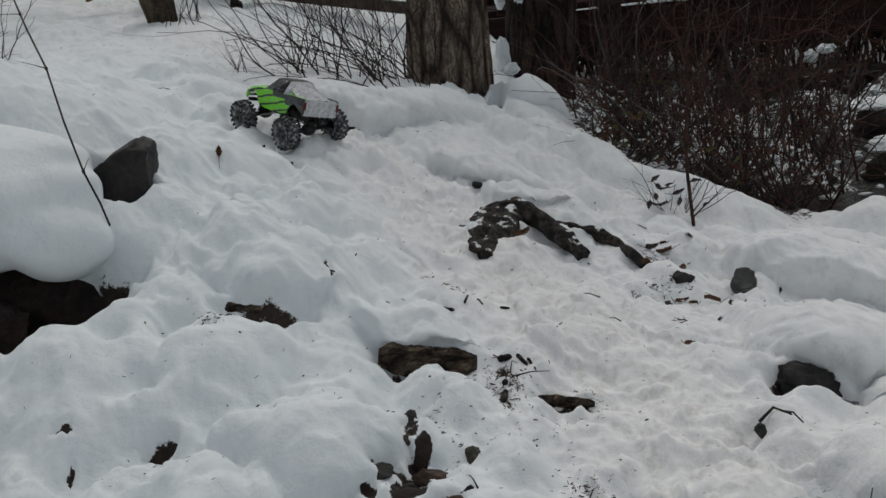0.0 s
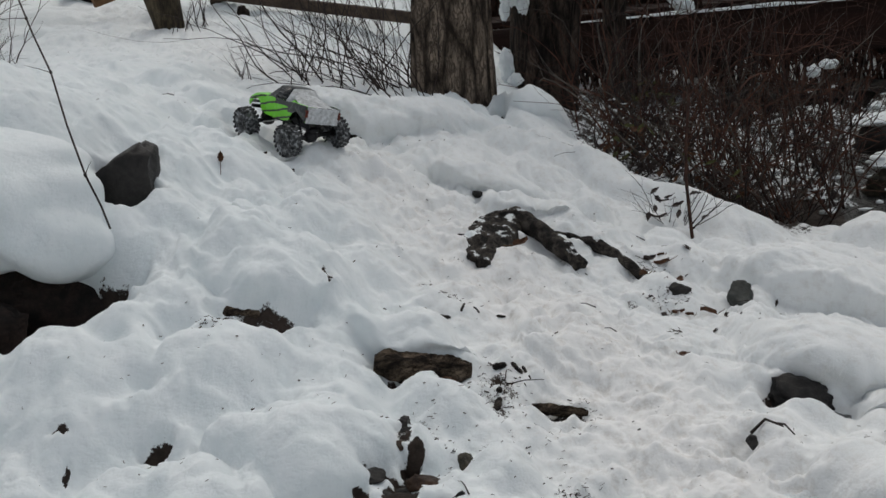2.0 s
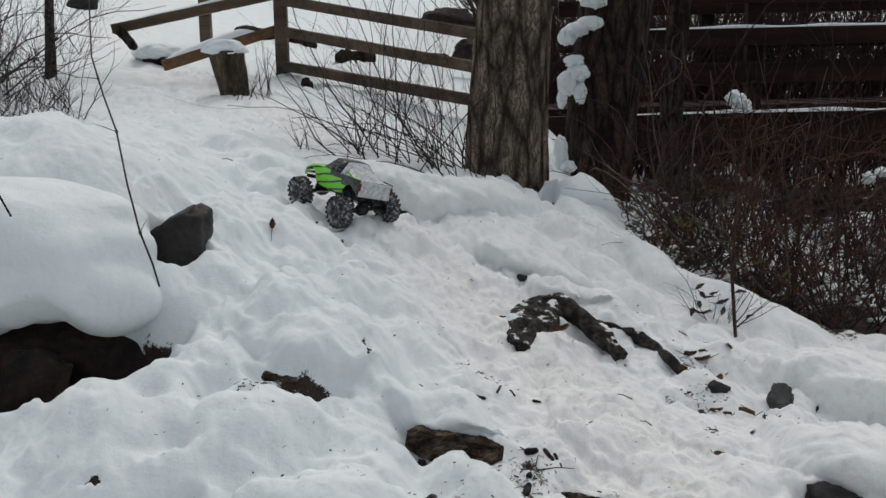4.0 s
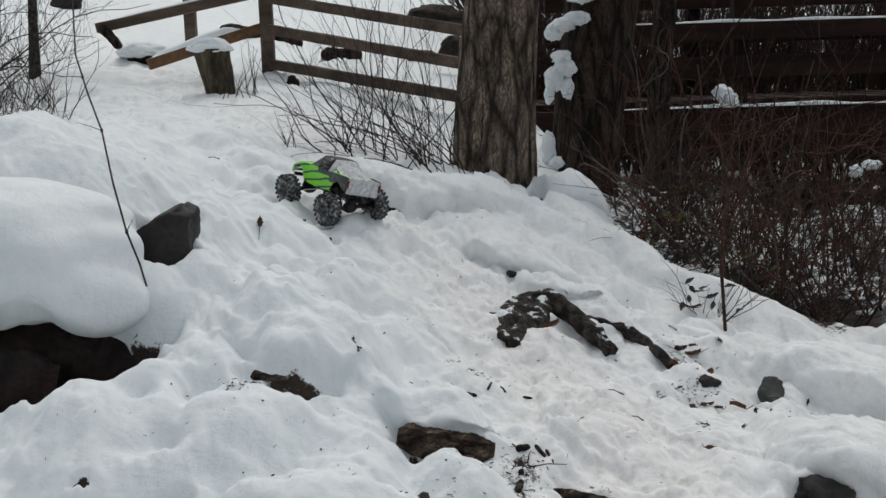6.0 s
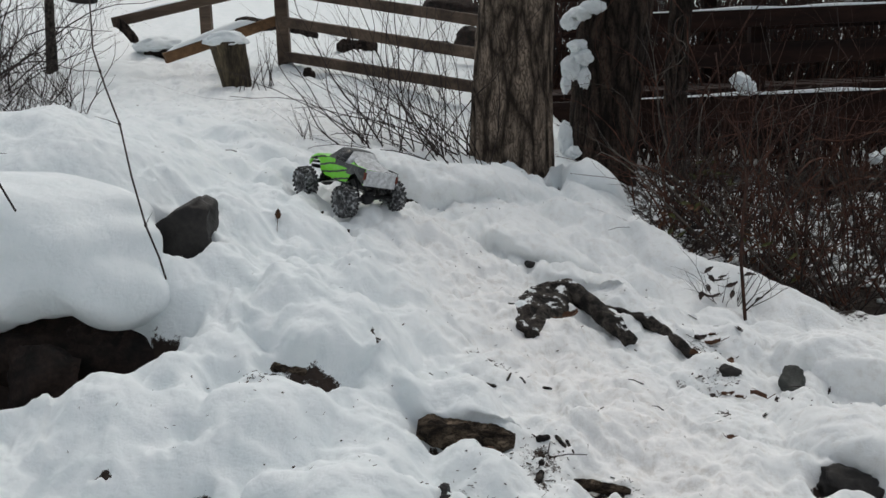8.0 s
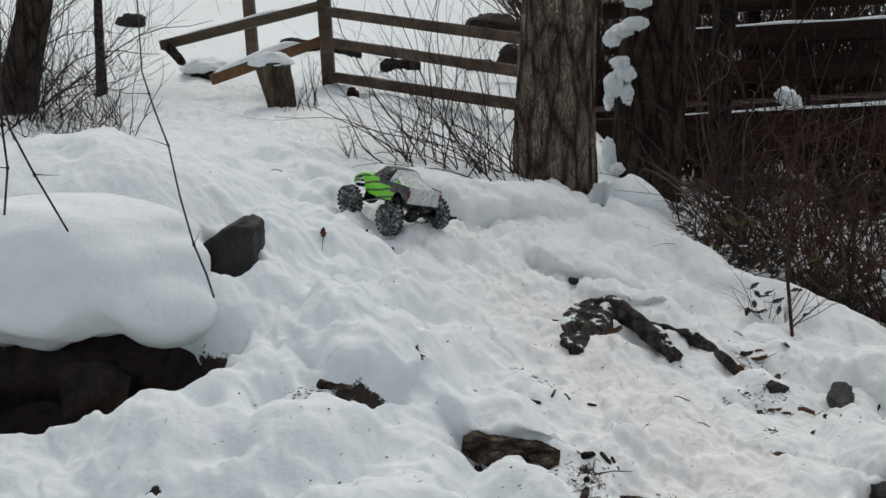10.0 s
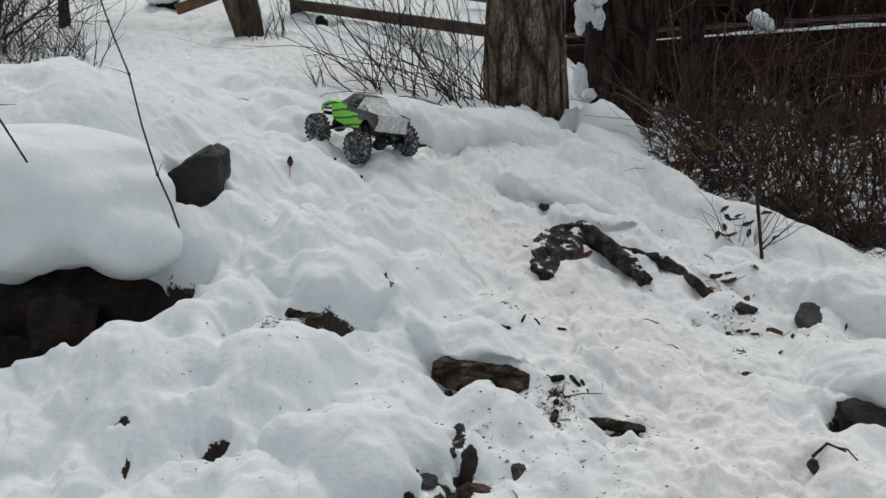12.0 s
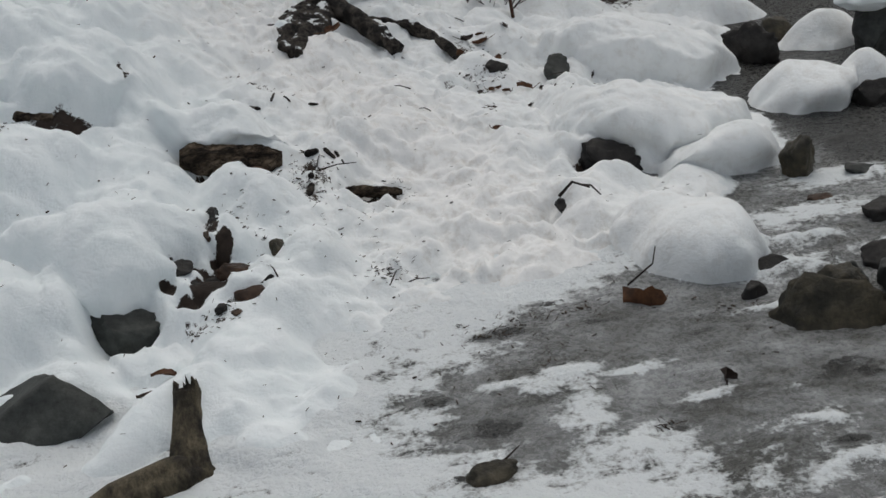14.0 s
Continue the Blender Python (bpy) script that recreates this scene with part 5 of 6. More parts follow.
under = Soup()
for i in range(120):
    by = rr.uniform(5.6, 9.0)
    bx = -by * rr.uniform(0.33, 0.47)
    stem_into(under, (bx, by, gz(bx, by) - 0.03), (rr.uniform(-0.6, 0.45), rr.uniform(-0.3, 0.3), 1.0), rr.uniform(0.3, 0.9), rr.uniform(0.0018, 0.0042), 5000 + i, rr.randrange(1, 5), 9, 0.03, 0.75, 4)
for i in range(190):
    by = rr.uniform(5.4, 7.0)
    bx = -by * rr.uniform(0.345, 0.43)
    stem_into(under, (bx, by, gz(bx, by) - 0.02), (rr.uniform(-0.7, 0.7), rr.uniform(-0.4, 0.4), 0.8), rr.uniform(0.10, 0.32), rr.uniform(0.001, 0.0025), 9000 + i, 3, 6, 0.03, 0.6, 4)
for i in range(100):
    by = rr.uniform(6.4, 9.0)
    bx = -by * rr.uniform(0.40, 0.52)
    stem_into(under, (bx, by, gz(bx, by) - 0.03), (rr.uniform(-0.9, 0.9), rr.uniform(-0.3, 0.3), 0.9), rr.uniform(0.4, 1.5), rr.uniform(0.003, 0.007), 5700 + i, rr.randrange(2, 6), 8, 0.02, 0.6, 4)
thing("undergrowth", under, stem_dark, "sparse thin leafless stems on the snowy slope", "undergrowth", kind="stuff")
hang = Soup()
for i in range(17):
    bx, by = rr.uniform(-3.2, -1.9), rr.uniform(6.2, 8.4)
    stem_into(hang, (bx, by, 2.4), (rr.uniform(-0.3, 0.3), 0, -1.0), rr.uniform(0.7, 1.25), 0.003, 5400 + i, 3, 8, 0.03, 0.3, 4)
thing("hanging_twigs", hang, stem_dark, "thin hanging twigs of an overhead branch", "twigs", kind="stuff")

for at, size, seed in [((1.62, 6.2, 0.83), (0.07, 0.04, 0.05), 1), ((1.68, 6.2, 0.79), (0.04, 0.03, 0.04), 2), ((2.2, 5.5, 0.47), (0.05, 0.03, 0.025), 3), ((2.12, 5.5, 0.44), (0.03, 0.03, 0.03), 4), ((2.4, 5.4, 0.25), (0.06, 0.03, 0.02), 6), ((2.7, 5.6, 0.33), (0.06, 0.03, 0.02), 7)]:
    snow_cap(at, size, seed * 40, 120 + seed, "clump of snow caught in the brush", 0.3, 0.9)

bits = Soup()
bmx = bmesh.new()
bmesh.ops.create_icosphere(bmx, subdivisions=1, radius=1.0)
ball_v, ball_f = [v.co.copy() for v in bmx.verts], [[v.index for v in f.verts] for f in bmx.faces]
bmx.free()
for i in range(700):
    bx = rr.uniform(0.9, 4.2)
    by = 4.3 + rr.random() * 2.8
    c = Vector((bx, by, gz(bx, by) + 0.01 + 0.14 * rr.random() ** 3))
    sx, sz = rr.uniform(0.01, 0.045), rr.uniform(0.004, 0.012)
    bits.add([c + Vector((v.x * sx * rr.uniform(0.7, 1.2), v.y * sx * 0.5, v.z * sz * rr.uniform(0.7, 1.3))) for v in ball_v], ball_f)
thing("snow_in_brush", bits, snow, "bits of snow caught low in the brush", "snow", kind="stuff")

# young tree at the edge of the brush
young = holder("young_tree", "thin forked young tree at the edge of the brush", "tree", (0.985, 3.68, 0.1))
yinv = young.matrix_basis.inverted()
s = Soup().tube([(0.978, 3.655, 0.06), (0.969, 3.691, 0.296), (0.981, 3.714, 0.45), (1.0, 3.726, 0.585)], [0.0065, 0.006, 0.005, 0.0045], 7)
part("stem", s, stem_brown, young).matrix_parent_inverse = yinv
s = Soup().tube([(1.0, 3.726, 0.58), (1.072, 3.713, 0.662), (1.126, 3.705, 0.757), (1.16, 3.7, 0.95)], [0.0045, 0.004, 0.003, 0.002], 6)
part("branch", s, stem_brown, young).matrix_parent_inverse = yinv
s = Soup().tube([(1.0, 3.726, 0.58), (0.974, 3.745, 0.72), (0.923, 3.764, 0.808), (0.9, 3.77, 1.0)], [0.0045, 0.004, 0.003, 0.002], 6)
part("branch", s, stem_brown, young).matrix_parent_inverse = yinv

# vines that hang over the bank
def vine(pts, r, seed, label):
    s = Soup()
    dense = []
    for i in range(len(pts) - 1):
        for k in range(5):
            dense.append(Vector(pts[i]).lerp(Vector(pts[i + 1]), k / 5))
    dense.append(Vector(pts[-1]))
    s.tube(dense, r, 6)
    for k in (len(dense) // 3, len(dense) // 2, 3 * len(dense) // 4):
        s.tube([dense[k] - Vector((0, 0, r * 2)), dense[k], dense[k] + Vector((0, 0, r * 2))], [r, r * 1.9, r], 6)
        p2, r2 = twig_path(dense[k], (random.Random(seed + k).uniform(-1, 1), -0.2, 0.1), 0.07, r * 0.6, seed + k, 4)
        s.tube(p2, r2, 4)
    return thing("vine", s, stem_dark, label, "vine")


vine([(-1.3, 4.0, 1.8), (-1.187, 3.69, 1.319), (-1.104, 3.414, 1.087), (-1.019, 3.232, 0.972), (-0.93, 3.048, 0.869), (-0.852, 2.853, 0.741), (-0.791, 2.732, 0.626), (-0.752, 2.69, 0.55), (-0.722, 2.628, 0.505)], 0.0026, 5, "long dark vine hanging down over the snow")
vine([(-1.12, 2.5, 1.6), (-1.103, 2.443, 1.23), (-1.127, 2.442, 0.96), (-1.124, 2.44, 0.863), (-1.158, 2.47, 0.752)], 0.0026, 6, "thin vine hanging beside a snow mound")
vine([(-1.2, 2.45, 1.5), (-1.128, 2.441, 1.068), (-1.112, 2.449, 0.952), (-1.072, 2.462, 0.843), (-1.032, 2.523, 0.70)], 0.0026, 7, "thin vine hanging beside a snow mound")

# ---- leaves and litter ----


def leaf_soup(length, width, curl, seed, stalk=0.6):
    """A curled leaf with a pointed outline and a stalk, lying along local x."""
    r = random.Random(seed)
    s = Soup()
    n, mm = 12, 6
    verts, faces = [], []
    for i in range(n + 1):
        t = i / n
        w = width * 0.5 * math.sin(math.pi * min(1, t * 1.02) ** 0.85) * (1 + 0.22 * math.sin(t * 23 + seed))
        for k in range(mm + 1):
            u = 2 * k / mm - 1
            x = (t - 0.5) * length
            z = curl * width * (u * u) + 0.12 * length * math.sin(t * 3 + seed) + 0.05 * width * math.sin(9 * t + 5 * u)
            verts.append((x, u * w, z))
    for i in range(n):
        for k in range(mm):
            a = i * (mm + 1) + k
            faces.append((a, a + 1, a + mm + 2, a + mm + 1))
    top = [(x, y, z + 0.0008) for x, y, z in verts]
    s.add(verts, [f[::-1] for f in faces])
    s.add(top, faces)
    if stalk:
        z0 = 0.12 * length * math.sin(seed)
        s.tube([(-0.5 * length, 0, z0), (-0.7 * length, 0.05 * length, z0 + 0.1 * length), (-(0.5 + stalk) * length, 0.12 * length, z0 + 0.28 * length)], [0.0012, 0.001, 0.0008], 5)
    return s


def leaf(x, y, length, width, turn, tilt, seed, mat, label, curl=0.35, up=0.012, stalk=0.6, z=None):
    ob = thing("leaf", leaf_soup(length, width, curl, seed, stalk), mat, label, "leaf")
    ob.matrix_basis = pose(x, y, (gz(x, y) if z is None else z) + up, tilt[0], tilt[1], turn)
    return ob


leaf(0.735, 1.765, 0.085, 0.085, 165, (48, -6), 4, leaf_brown, "curled brown leaf with a stalk on the ice edge", 0.32, 0.022)
leaf(0.66, 1.775, 0.045, 0.03, 60, (10, 5), 5, leaf_dark, "dark sodden leaf beside the ice", 0.4)
leaf(0.755, 1.46, 0.045, 0.03, 100, (20, -50), 6, leaf_dark, "dark upturned leaf with a long stalk on ice", 0.5, 0.02, 2.4)
leaf(0.862, 1.225, 0.03, 0.022, 20, (15, 10), 7, leaf_brown, "yellow-brown leaf frozen in the ice", 0.4, 0.012, 0.0)
leaf(0.77, 1.24, 0.035, 0.02, 120, (5, 5), 8, leaf_dark, "dark leaf on the ice", 0.3)
leaf(0.325, 3.15, 0.05, 0.028, 15, (10, -20), 9, leaf_brown, "pale brown leaf on snow by a root", 0.4, 0.03)
leaf(-0.537, 3.237, 0.035, 0.018, 95, (10, -60), 10, leaf_brown, "small brown leaf with a bent stalk in the snow", 0.4, 0.012, 1.2)
leaf(-0.449, 3.482, 0.04, 0.012, 5, (0, 0), 11, leaf_dark, "dark folded leaf on the snow", 0.6)
leaf(-0.357, 3.44, 0.025, 0.012, 5, (0, 0), 12, leaf_dark, "dark curled leaf on the snow", 0.8)
leaf(-0.15, 1.72, 0.055, 0.022, 150, (5, 0), 13, leaf_brown, "brown leaf lying on the snow", 0.2, 0.008, 0.0)
leaf(-0.175, 1.69, 0.06, 0.016, 150, (5, 0), 14, litter_mat, "strip of bark lying on the snow", 0.3, 0.008, 0.0)
leaf(0.775, 3.28, 0.05, 0.03, 150, (10, 5), 15, leaf_brown, "brown leaf among litter on the snow", 0.3)
leaf(0.73, 3.25, 0.045, 0.028, 20, (12, 5), 16, leaf_dark, "dark leaf among litter on the snow", 0.3)
leaf(0.81, 3.2, 0.04, 0.02, 70, (12, 5), 17, leaf_brown, "brown leaf among litter on the snow", 0.3)
leaf(0.82, 2.93, 0.055, 0.02, 130, (12, 10), 18, leaf_brown, "curled brown leaf in the snow", 0.5)
leaf(0.68, 3.12, 0.03, 0.022, 130, (30, 10), 19, leaf_brown, "brown leaf at the tip of a root", 0.5)
leaf(0.06, 2.41, 0.035, 0.008, -20, (0, 0), 20, leaf_brown, "reddish sliver of wood on the snow", 0.2, 0.006, 0.0)

for i, (x, y) in enumerate([(0.67, 3.009), (0.688, 2.915), (0.763, 2.932), (0.804, 2.823), (0.85, 2.85), (0.662, 2.592), (0.794, 3.293), (0.859, 3.306), (0.786, 3.333), (1.06, 3.06), (0.70, 2.96), (0.735, 2.935)]):
    leaf(x, y, 0.024 + 0.006 * (i % 4), 0.012 + 0.004 * (i % 3), 67 * i, (8, 4), 30 + i, (leaf_dark, leaf_dark, leaf_brown)[i % 3], ("dark sodden leaf on trodden snow", "dark torn leaf in the snow", "brown leaf scrap on trodden snow")[i % 3], 0.3, 0.001, 0.3)

# leaves still on the brush: broad dull green and brown
for i in range(34):
    if i < 12:
        p, mat, lab = Vector((1.09 + rr.uniform(-0.08, 0.12), 4.75 + rr.uniform(-0.08, 0.08), 0.45 + rr.uniform(-0.1, 0.08))), leaf_green, "dull green leaf on a brush stem"
    elif i < 24:
        p, mat, lab = Vector((0.92 + rr.uniform(-0.10, 0.14), 3.72 + rr.uniform(-0.06, 0.06), 0.20 + rr.uniform(-0.05, 0.06))), leaf_dark, "dark leaf hanging on a brush stem"
    else:
        p, mat, lab = Vector((0.88 + rr.uniform(-0.06, 0.12), 4.5 + rr.uniform(-0.06, 0.06), 0.33 + rr.uniform(-0.08, 0.08))), (leaf_dark if i % 2 else leaf_brown), "withered leaf on a brush stem"
    ob = thing("leaf", leaf_soup(rr.uniform(0.03, 0.052), rr.uniform(0.016, 0.027), 0.2, i, 0.5), mat, lab, "leaf", "leaves on the brush")
    ob.matrix_basis = pose(*p, rr.uniform(-40, 40), rr.uniform(-30, 60), rr.uniform(0, 360))
for i in range(44):
    bx, by = 0.84 + 0.5 * rr.random(), 0.0
    by = 4.40 - 0.5 * (bx - 0.84) + rr.uniform(-0.16, 0.12)
    ob = thing("leaf", leaf_soup(rr.uniform(0.03, 0.06), rr.uniform(0.018, 0.034), 0.25, 60 + i, 0.5), (leaf_dark, leaf_brown, leaf_dark, leaf_green)[i % 4], ("dark leaf hanging on a bramble stem", "withered brown leaf on a bramble stem", "dark leaf hanging on a bramble stem", "dull green leaf on a bramble stem")[i % 4], "leaf", "leaves on the brush")
    ob.matrix_basis = pose(bx, by, gz(bx, by) + rr.uniform(0.03, 0.22), rr.uniform(-50, 50), rr.uniform(-40, 70), rr.uniform(0, 360))
s = Soup()
for i in range(14):
    stem_into(s, (0.93 + rr.uniform(-0.05, 0.05), 3.74, 0.08), (rr.uniform(-0.8, 0.8), rr.uniform(-0.3, 0.2), 0.7), rr.uniform(0.15, 0.35), 0.002, 6100 + i, 2, 6, 0.05, 0.4, 4)
for i in range(18):
    stem_into(s, (1.05 + rr.uniform(-0.12, 0.12), 4.72, 0.2), (rr.uniform(-0.5, 0.5), rr.uniform(-0.2, 0.2), 1), rr.uniform(0.4, 0.7), 0.0025, 6200 + i, 3, 6, 0.02, 0.4, 4)
thing("leafy_twigs", s, stem_dark, "thin twigs that still carry withered leaves", "twigs", kind="stuff")

# claw-shaped twig by a stone, and single twigs
def twig(pts, r, label, mat=stem_dark):
    return thing("twig", Soup().tube(pts, [r * (1 - 0.5 * i / (len(pts) - 1)) for i in range(len(pts))], 6), mat, label, "twig")


twig([(0.70, 2.2, 0.005), (0.735, 2.21, 0.03), (0.765, 2.19, 0.02), (0.785, 2.16, -0.012)], 0.004, "curved claw-like twig by a stone")
twig([(0.745, 2.2, 0.025), (0.775, 2.2, 0.018), (0.79, 2.18, 0.0)], 0.003, "short forked twig by a stone")
twig([(0.71, 1.79, -0.03), (0.765, 1.8, 0.0), (0.775, 1.81, 0.03)], 0.0022, "thin twig standing by a leaf")
twig([(0.35, 1.345, -0.05), (0.385, 1.36, -0.035)], 0.002, "thin twig on the ice")
for i, (x, y) in enumerate([(0.5, 2.72), (0.46, 2.85), (-0.72, 1.86), (-0.66, 1.9), (0.06, 2.0), (0.34, 2.02), (0.3, 2.04), (-0.8, 3.9), (-0.4, 3.9), (0.2, 2.5), (0.24, 2.46), (-1.0, 3.4), (0.92, 2.9), (0.68, 2.95), (0.63, 3.6), (0.75, 3.5), (0.85, 3.45)]):
    a = rr.uniform(0, 3.1)
    L = rr.uniform(0.02, 0.05)
    z = gz(x, y)
    twig([(x - L * math.cos(a), y - L * math.sin(a), z + 0.002), (x, y, z + 0.008), (x + L * math.cos(a), y + L * math.sin(a), z + 0.004)], 0.0018, "bit of dark twig lying on the snow")

# needle and bark litter: loose over the trail, thick in some spots
lit = Soup()
SPOTS = [(0.18, 2.45, 0.05, 0.09, 130), (0.33, 2.39, 0.07, 0.03, 60), (0.75, 3.22, 0.08, 0.05, 90), (0.72, 3.0, 0.06, 0.05, 60), (0.08, 2.86, 0.06, 0.015, 30), (0.29, 2.05, 0.04, 0.03, 60),
         (-0.05, 1.9, 0.06, 0.03, 50), (0.45, 1.78, 0.1, 0.05, 70), (-0.49, 2.46, 0.03, 0.03, 26), (-0.27, 2.72, 0.02, 0.04, 26), (0.68, 2.74, 0.02, 0.02, 24), (-0.68, 1.98, 0.03, 0.015, 20), (0.6, 1.8, 0.1, 0.03, 40),
         (0.0, 2.2, 0.06, 0.1, 60), (0.5, 1.65, 0.12, 0.06, 40), (0.62, 1.37, 0.02, 0.015, 24), (0.85, 1.68, 0.1, 0.03, 25), (0.2, 2.25, 0.2, 0.2, 60)]
pos = []
for cx, cy, sx, sy, n in SPOTS:
    pos += [(rr.gauss(cx, sx * 0.6), rr.gauss(cy, sy * 0.6), 1) for _ in range(n)]
for _ in range(560):
    y = 1.5 + 4.5 * rr.random() ** 1.5
    pos.append((float(trail(y)) + rr.gauss(0.1, 0.5), y, 0.6))
for _ in range(110):
    pos.append((rr.uniform(-0.9, 0.3), rr.uniform(1.4, 2.6), 0.5))
zs = ground(np.array([p[0] for p in pos]), np.array([p[1] for p in pos]))
for (x, y, big), z in zip(pos, zs):
    z = max(z, ICE_Z)
    a, L = rr.uniform(0, 6.3), rr.uniform(0.0015, 0.0055) * (0.6 + 0.6 * big)
    d = Vector((math.cos(a), math.sin(a), rr.uniform(-0.25, 0.35)))
    r = rr.uniform(0.0004, 0.0009) if rr.random() < 0.8 else rr.uniform(0.001, 0.002)
    lit.tube([Vector((x, y, z + 0.001)) - d * L, Vector((x, y, z + 0.003)) + d * L], r, 4)
thing("needle_litter", lit, litter_mat, "scattered needles and bark crumbs on the snow", "litter", kind="stuff")

# ---- radio-controlled toy truck ----
paint, nt, b = node_mat("green_and_black_shell_paint")
tc = nt.nodes.new("ShaderNodeTexCoord")
sep = nt.nodes.new("ShaderNodeSeparateXYZ")
nt.links.new(tc.outputs["Object"], sep.inputs[0])
geo = nt.nodes.new("ShaderNodeSeparateXYZ")
nt.links.new(tc.outputs["Normal"], geo.inputs[0])
px, py, pz = sep.outputs
wob = tex(nt, "ShaderNodeTexNoise", "Object", 22, 2, 0.5)
wave = math_node(nt, "SINE", math_node(nt, "ADD", math_node(nt, "MULTIPLY", px, 48.0), math_node(nt, "MULTIPLY", pz, 160.0)))
line = math_node(nt, "ADD", math_node(nt, "ADD", 0.153, math_node(nt, "MULTIPLY", px, 0.16)), math_node(nt, "MULTIPLY", wave, 0.007))
slash = math_node(nt, "GREATER_THAN", math_node(nt, "SINE", math_node(nt, "ADD", math_node(nt, "MULTIPLY", px, 62.0), math_node(nt, "ADD", math_node(nt, "MULTIPLY", pz, 210.0), math_node(nt, "MULTIPLY", wob, 3.0)))), 0.72)
side_black = math_node(nt, "MAXIMUM", math_node(nt, "GREATER_THAN", pz, line), slash)
stripe = math_node(nt, "SINE", math_node(nt, "ADD", math_node(nt, "MULTIPLY", py, 230.0), math_node(nt, "MULTIPLY", wob, 5.0)))
top_black = math_node(nt, "GREATER_THAN", stripe, 0.15)
is_top = math_node(nt, "GREATER_THAN", geo.outputs[2], 0.55)
mask = math_node(nt, "ADD", math_node(nt, "MULTIPLY", is_top, top_black), math_node(nt, "MULTIPLY", math_node(nt, "SUBTRACT", 1.0, is_top), side_black))
dust = tex(nt, "ShaderNodeTexNoise", "Object", 40, 6, 0.7)
c = blend(nt, mask, (0.16, 0.62, 0.012), (0.018, 0.02, 0.02))
c = blend(nt, math_node(nt, "MULTIPLY", ramp_node(nt, dust, [(0.5, (0,) * 3), (0.8, (1,) * 3)]), 0.25), c, (0.7, 0.72, 0.74))
nt.links.new(c, b.inputs["Base Color"])
b.inputs["Roughness"].default_value = 0.32

roof_paint = two_tone("grey_roof_paint", (0.05, 0.055, 0.055), (0.17, 0.18, 0.18), 30, 0.4, 0.0004)
frosted = two_tone("snow_dusted_clear_shell", (0.5, 0.52, 0.53), (0.76, 0.78, 0.8), 18, 0.5, 0.0006, fine=4)
window_mat = two_tone("smoked_window", (0.010, 0.011, 0.012), (0.045, 0.048, 0.05), 60, 0.25, 0.0004)
black_plastic = two_tone("black_plastic", (0.008, 0.008, 0.009), (0.028, 0.028, 0.03), 40, 0.5, 0.0006)
rubber = two_tone("snow_dusted_tyre_rubber", (0.014, 0.014, 0.015), (0.16, 0.165, 0.17), 50, 0.8, 0.0006)
packed = two_tone("snow_packed_tread", (0.04, 0.04, 0.042), (0.55, 0.57, 0.59), 55, 0.8, 0.001, lo=0.42, hi=0.66)
metal, nt, b = node_mat("dull_silver_metal")
nt.links.new(ramp_node(nt, tex(nt, "ShaderNodeTexNoise", "Object", 80, 4), [(0.3, (0.30,) * 3), (0.7, (0.62,) * 3)]), b.inputs["Base Color"])
b.inputs["Metallic"].default_value, b.inputs["Roughness"].default_value = 0.85, 0.38
rim_mat = two_tone("dusty_dark_rim", (0.03, 0.03, 0.032), (0.22, 0.225, 0.23), 70, 0.45, 0.0004)
red_lens = two_tone("red_tail_lens", (0.10, 0.018, 0.012), (0.2, 0.04, 0.02), 60, 0.3, 0.0003)
amber_lens = two_tone("amber_lens", (0.45, 0.14, 0.01), (0.6, 0.22, 0.02), 60, 0.3, 0.0003)

WHEEL_R, HALF_BASE, HALF_TRACK = 0.056, 0.14, 0.102
MID, HEAD = (-0.372, 3.70), 127.0
fwd = Vector((math.cos(radians(HEAD)), math.sin(radians(HEAD)), 0))
lft = Vector((-fwd.y, fwd.x, 0))
feet = {}
for fx in (1, -1):
    for fy in (1, -1):
        q = Vector((*MID, 0)) + fwd * fx * HALF_BASE + lft * fy * HALF_TRACK
        feet[fx, fy] = Vector((q.x, q.y, float(np.mean([gz(q.x + dx, q.y + dy) for dx in (-0.02, 0, 0.02) for dy in (-0.02, 0, 0.02)]))))
ahead = ((feet[1, 1] + feet[1, -1]) - (feet[-1, 1] + feet[-1, -1])).normalized()
left_v = ((feet[1, 1] + feet[-1, 1]) - (feet[1, -1] + feet[-1, -1]))
up_v = ahead.cross(left_v).normalized()
left_v = up_v.cross(ahead)
centre = sum(feet.values(), Vector()) / 4
stand = Matrix((ahead, left_v, up_v)).transposed().to_4x4()
stand.translation = centre + up_v * 0.006
truck = tagged(new("toy_truck"), "green and black radio-controlled toy truck with snowy tyres", "toy truck")
truck.empty_display_size = 0.05
truck.matrix_basis = stand @ Matrix.Scale(0.92, 4)
LIFT = 0.004

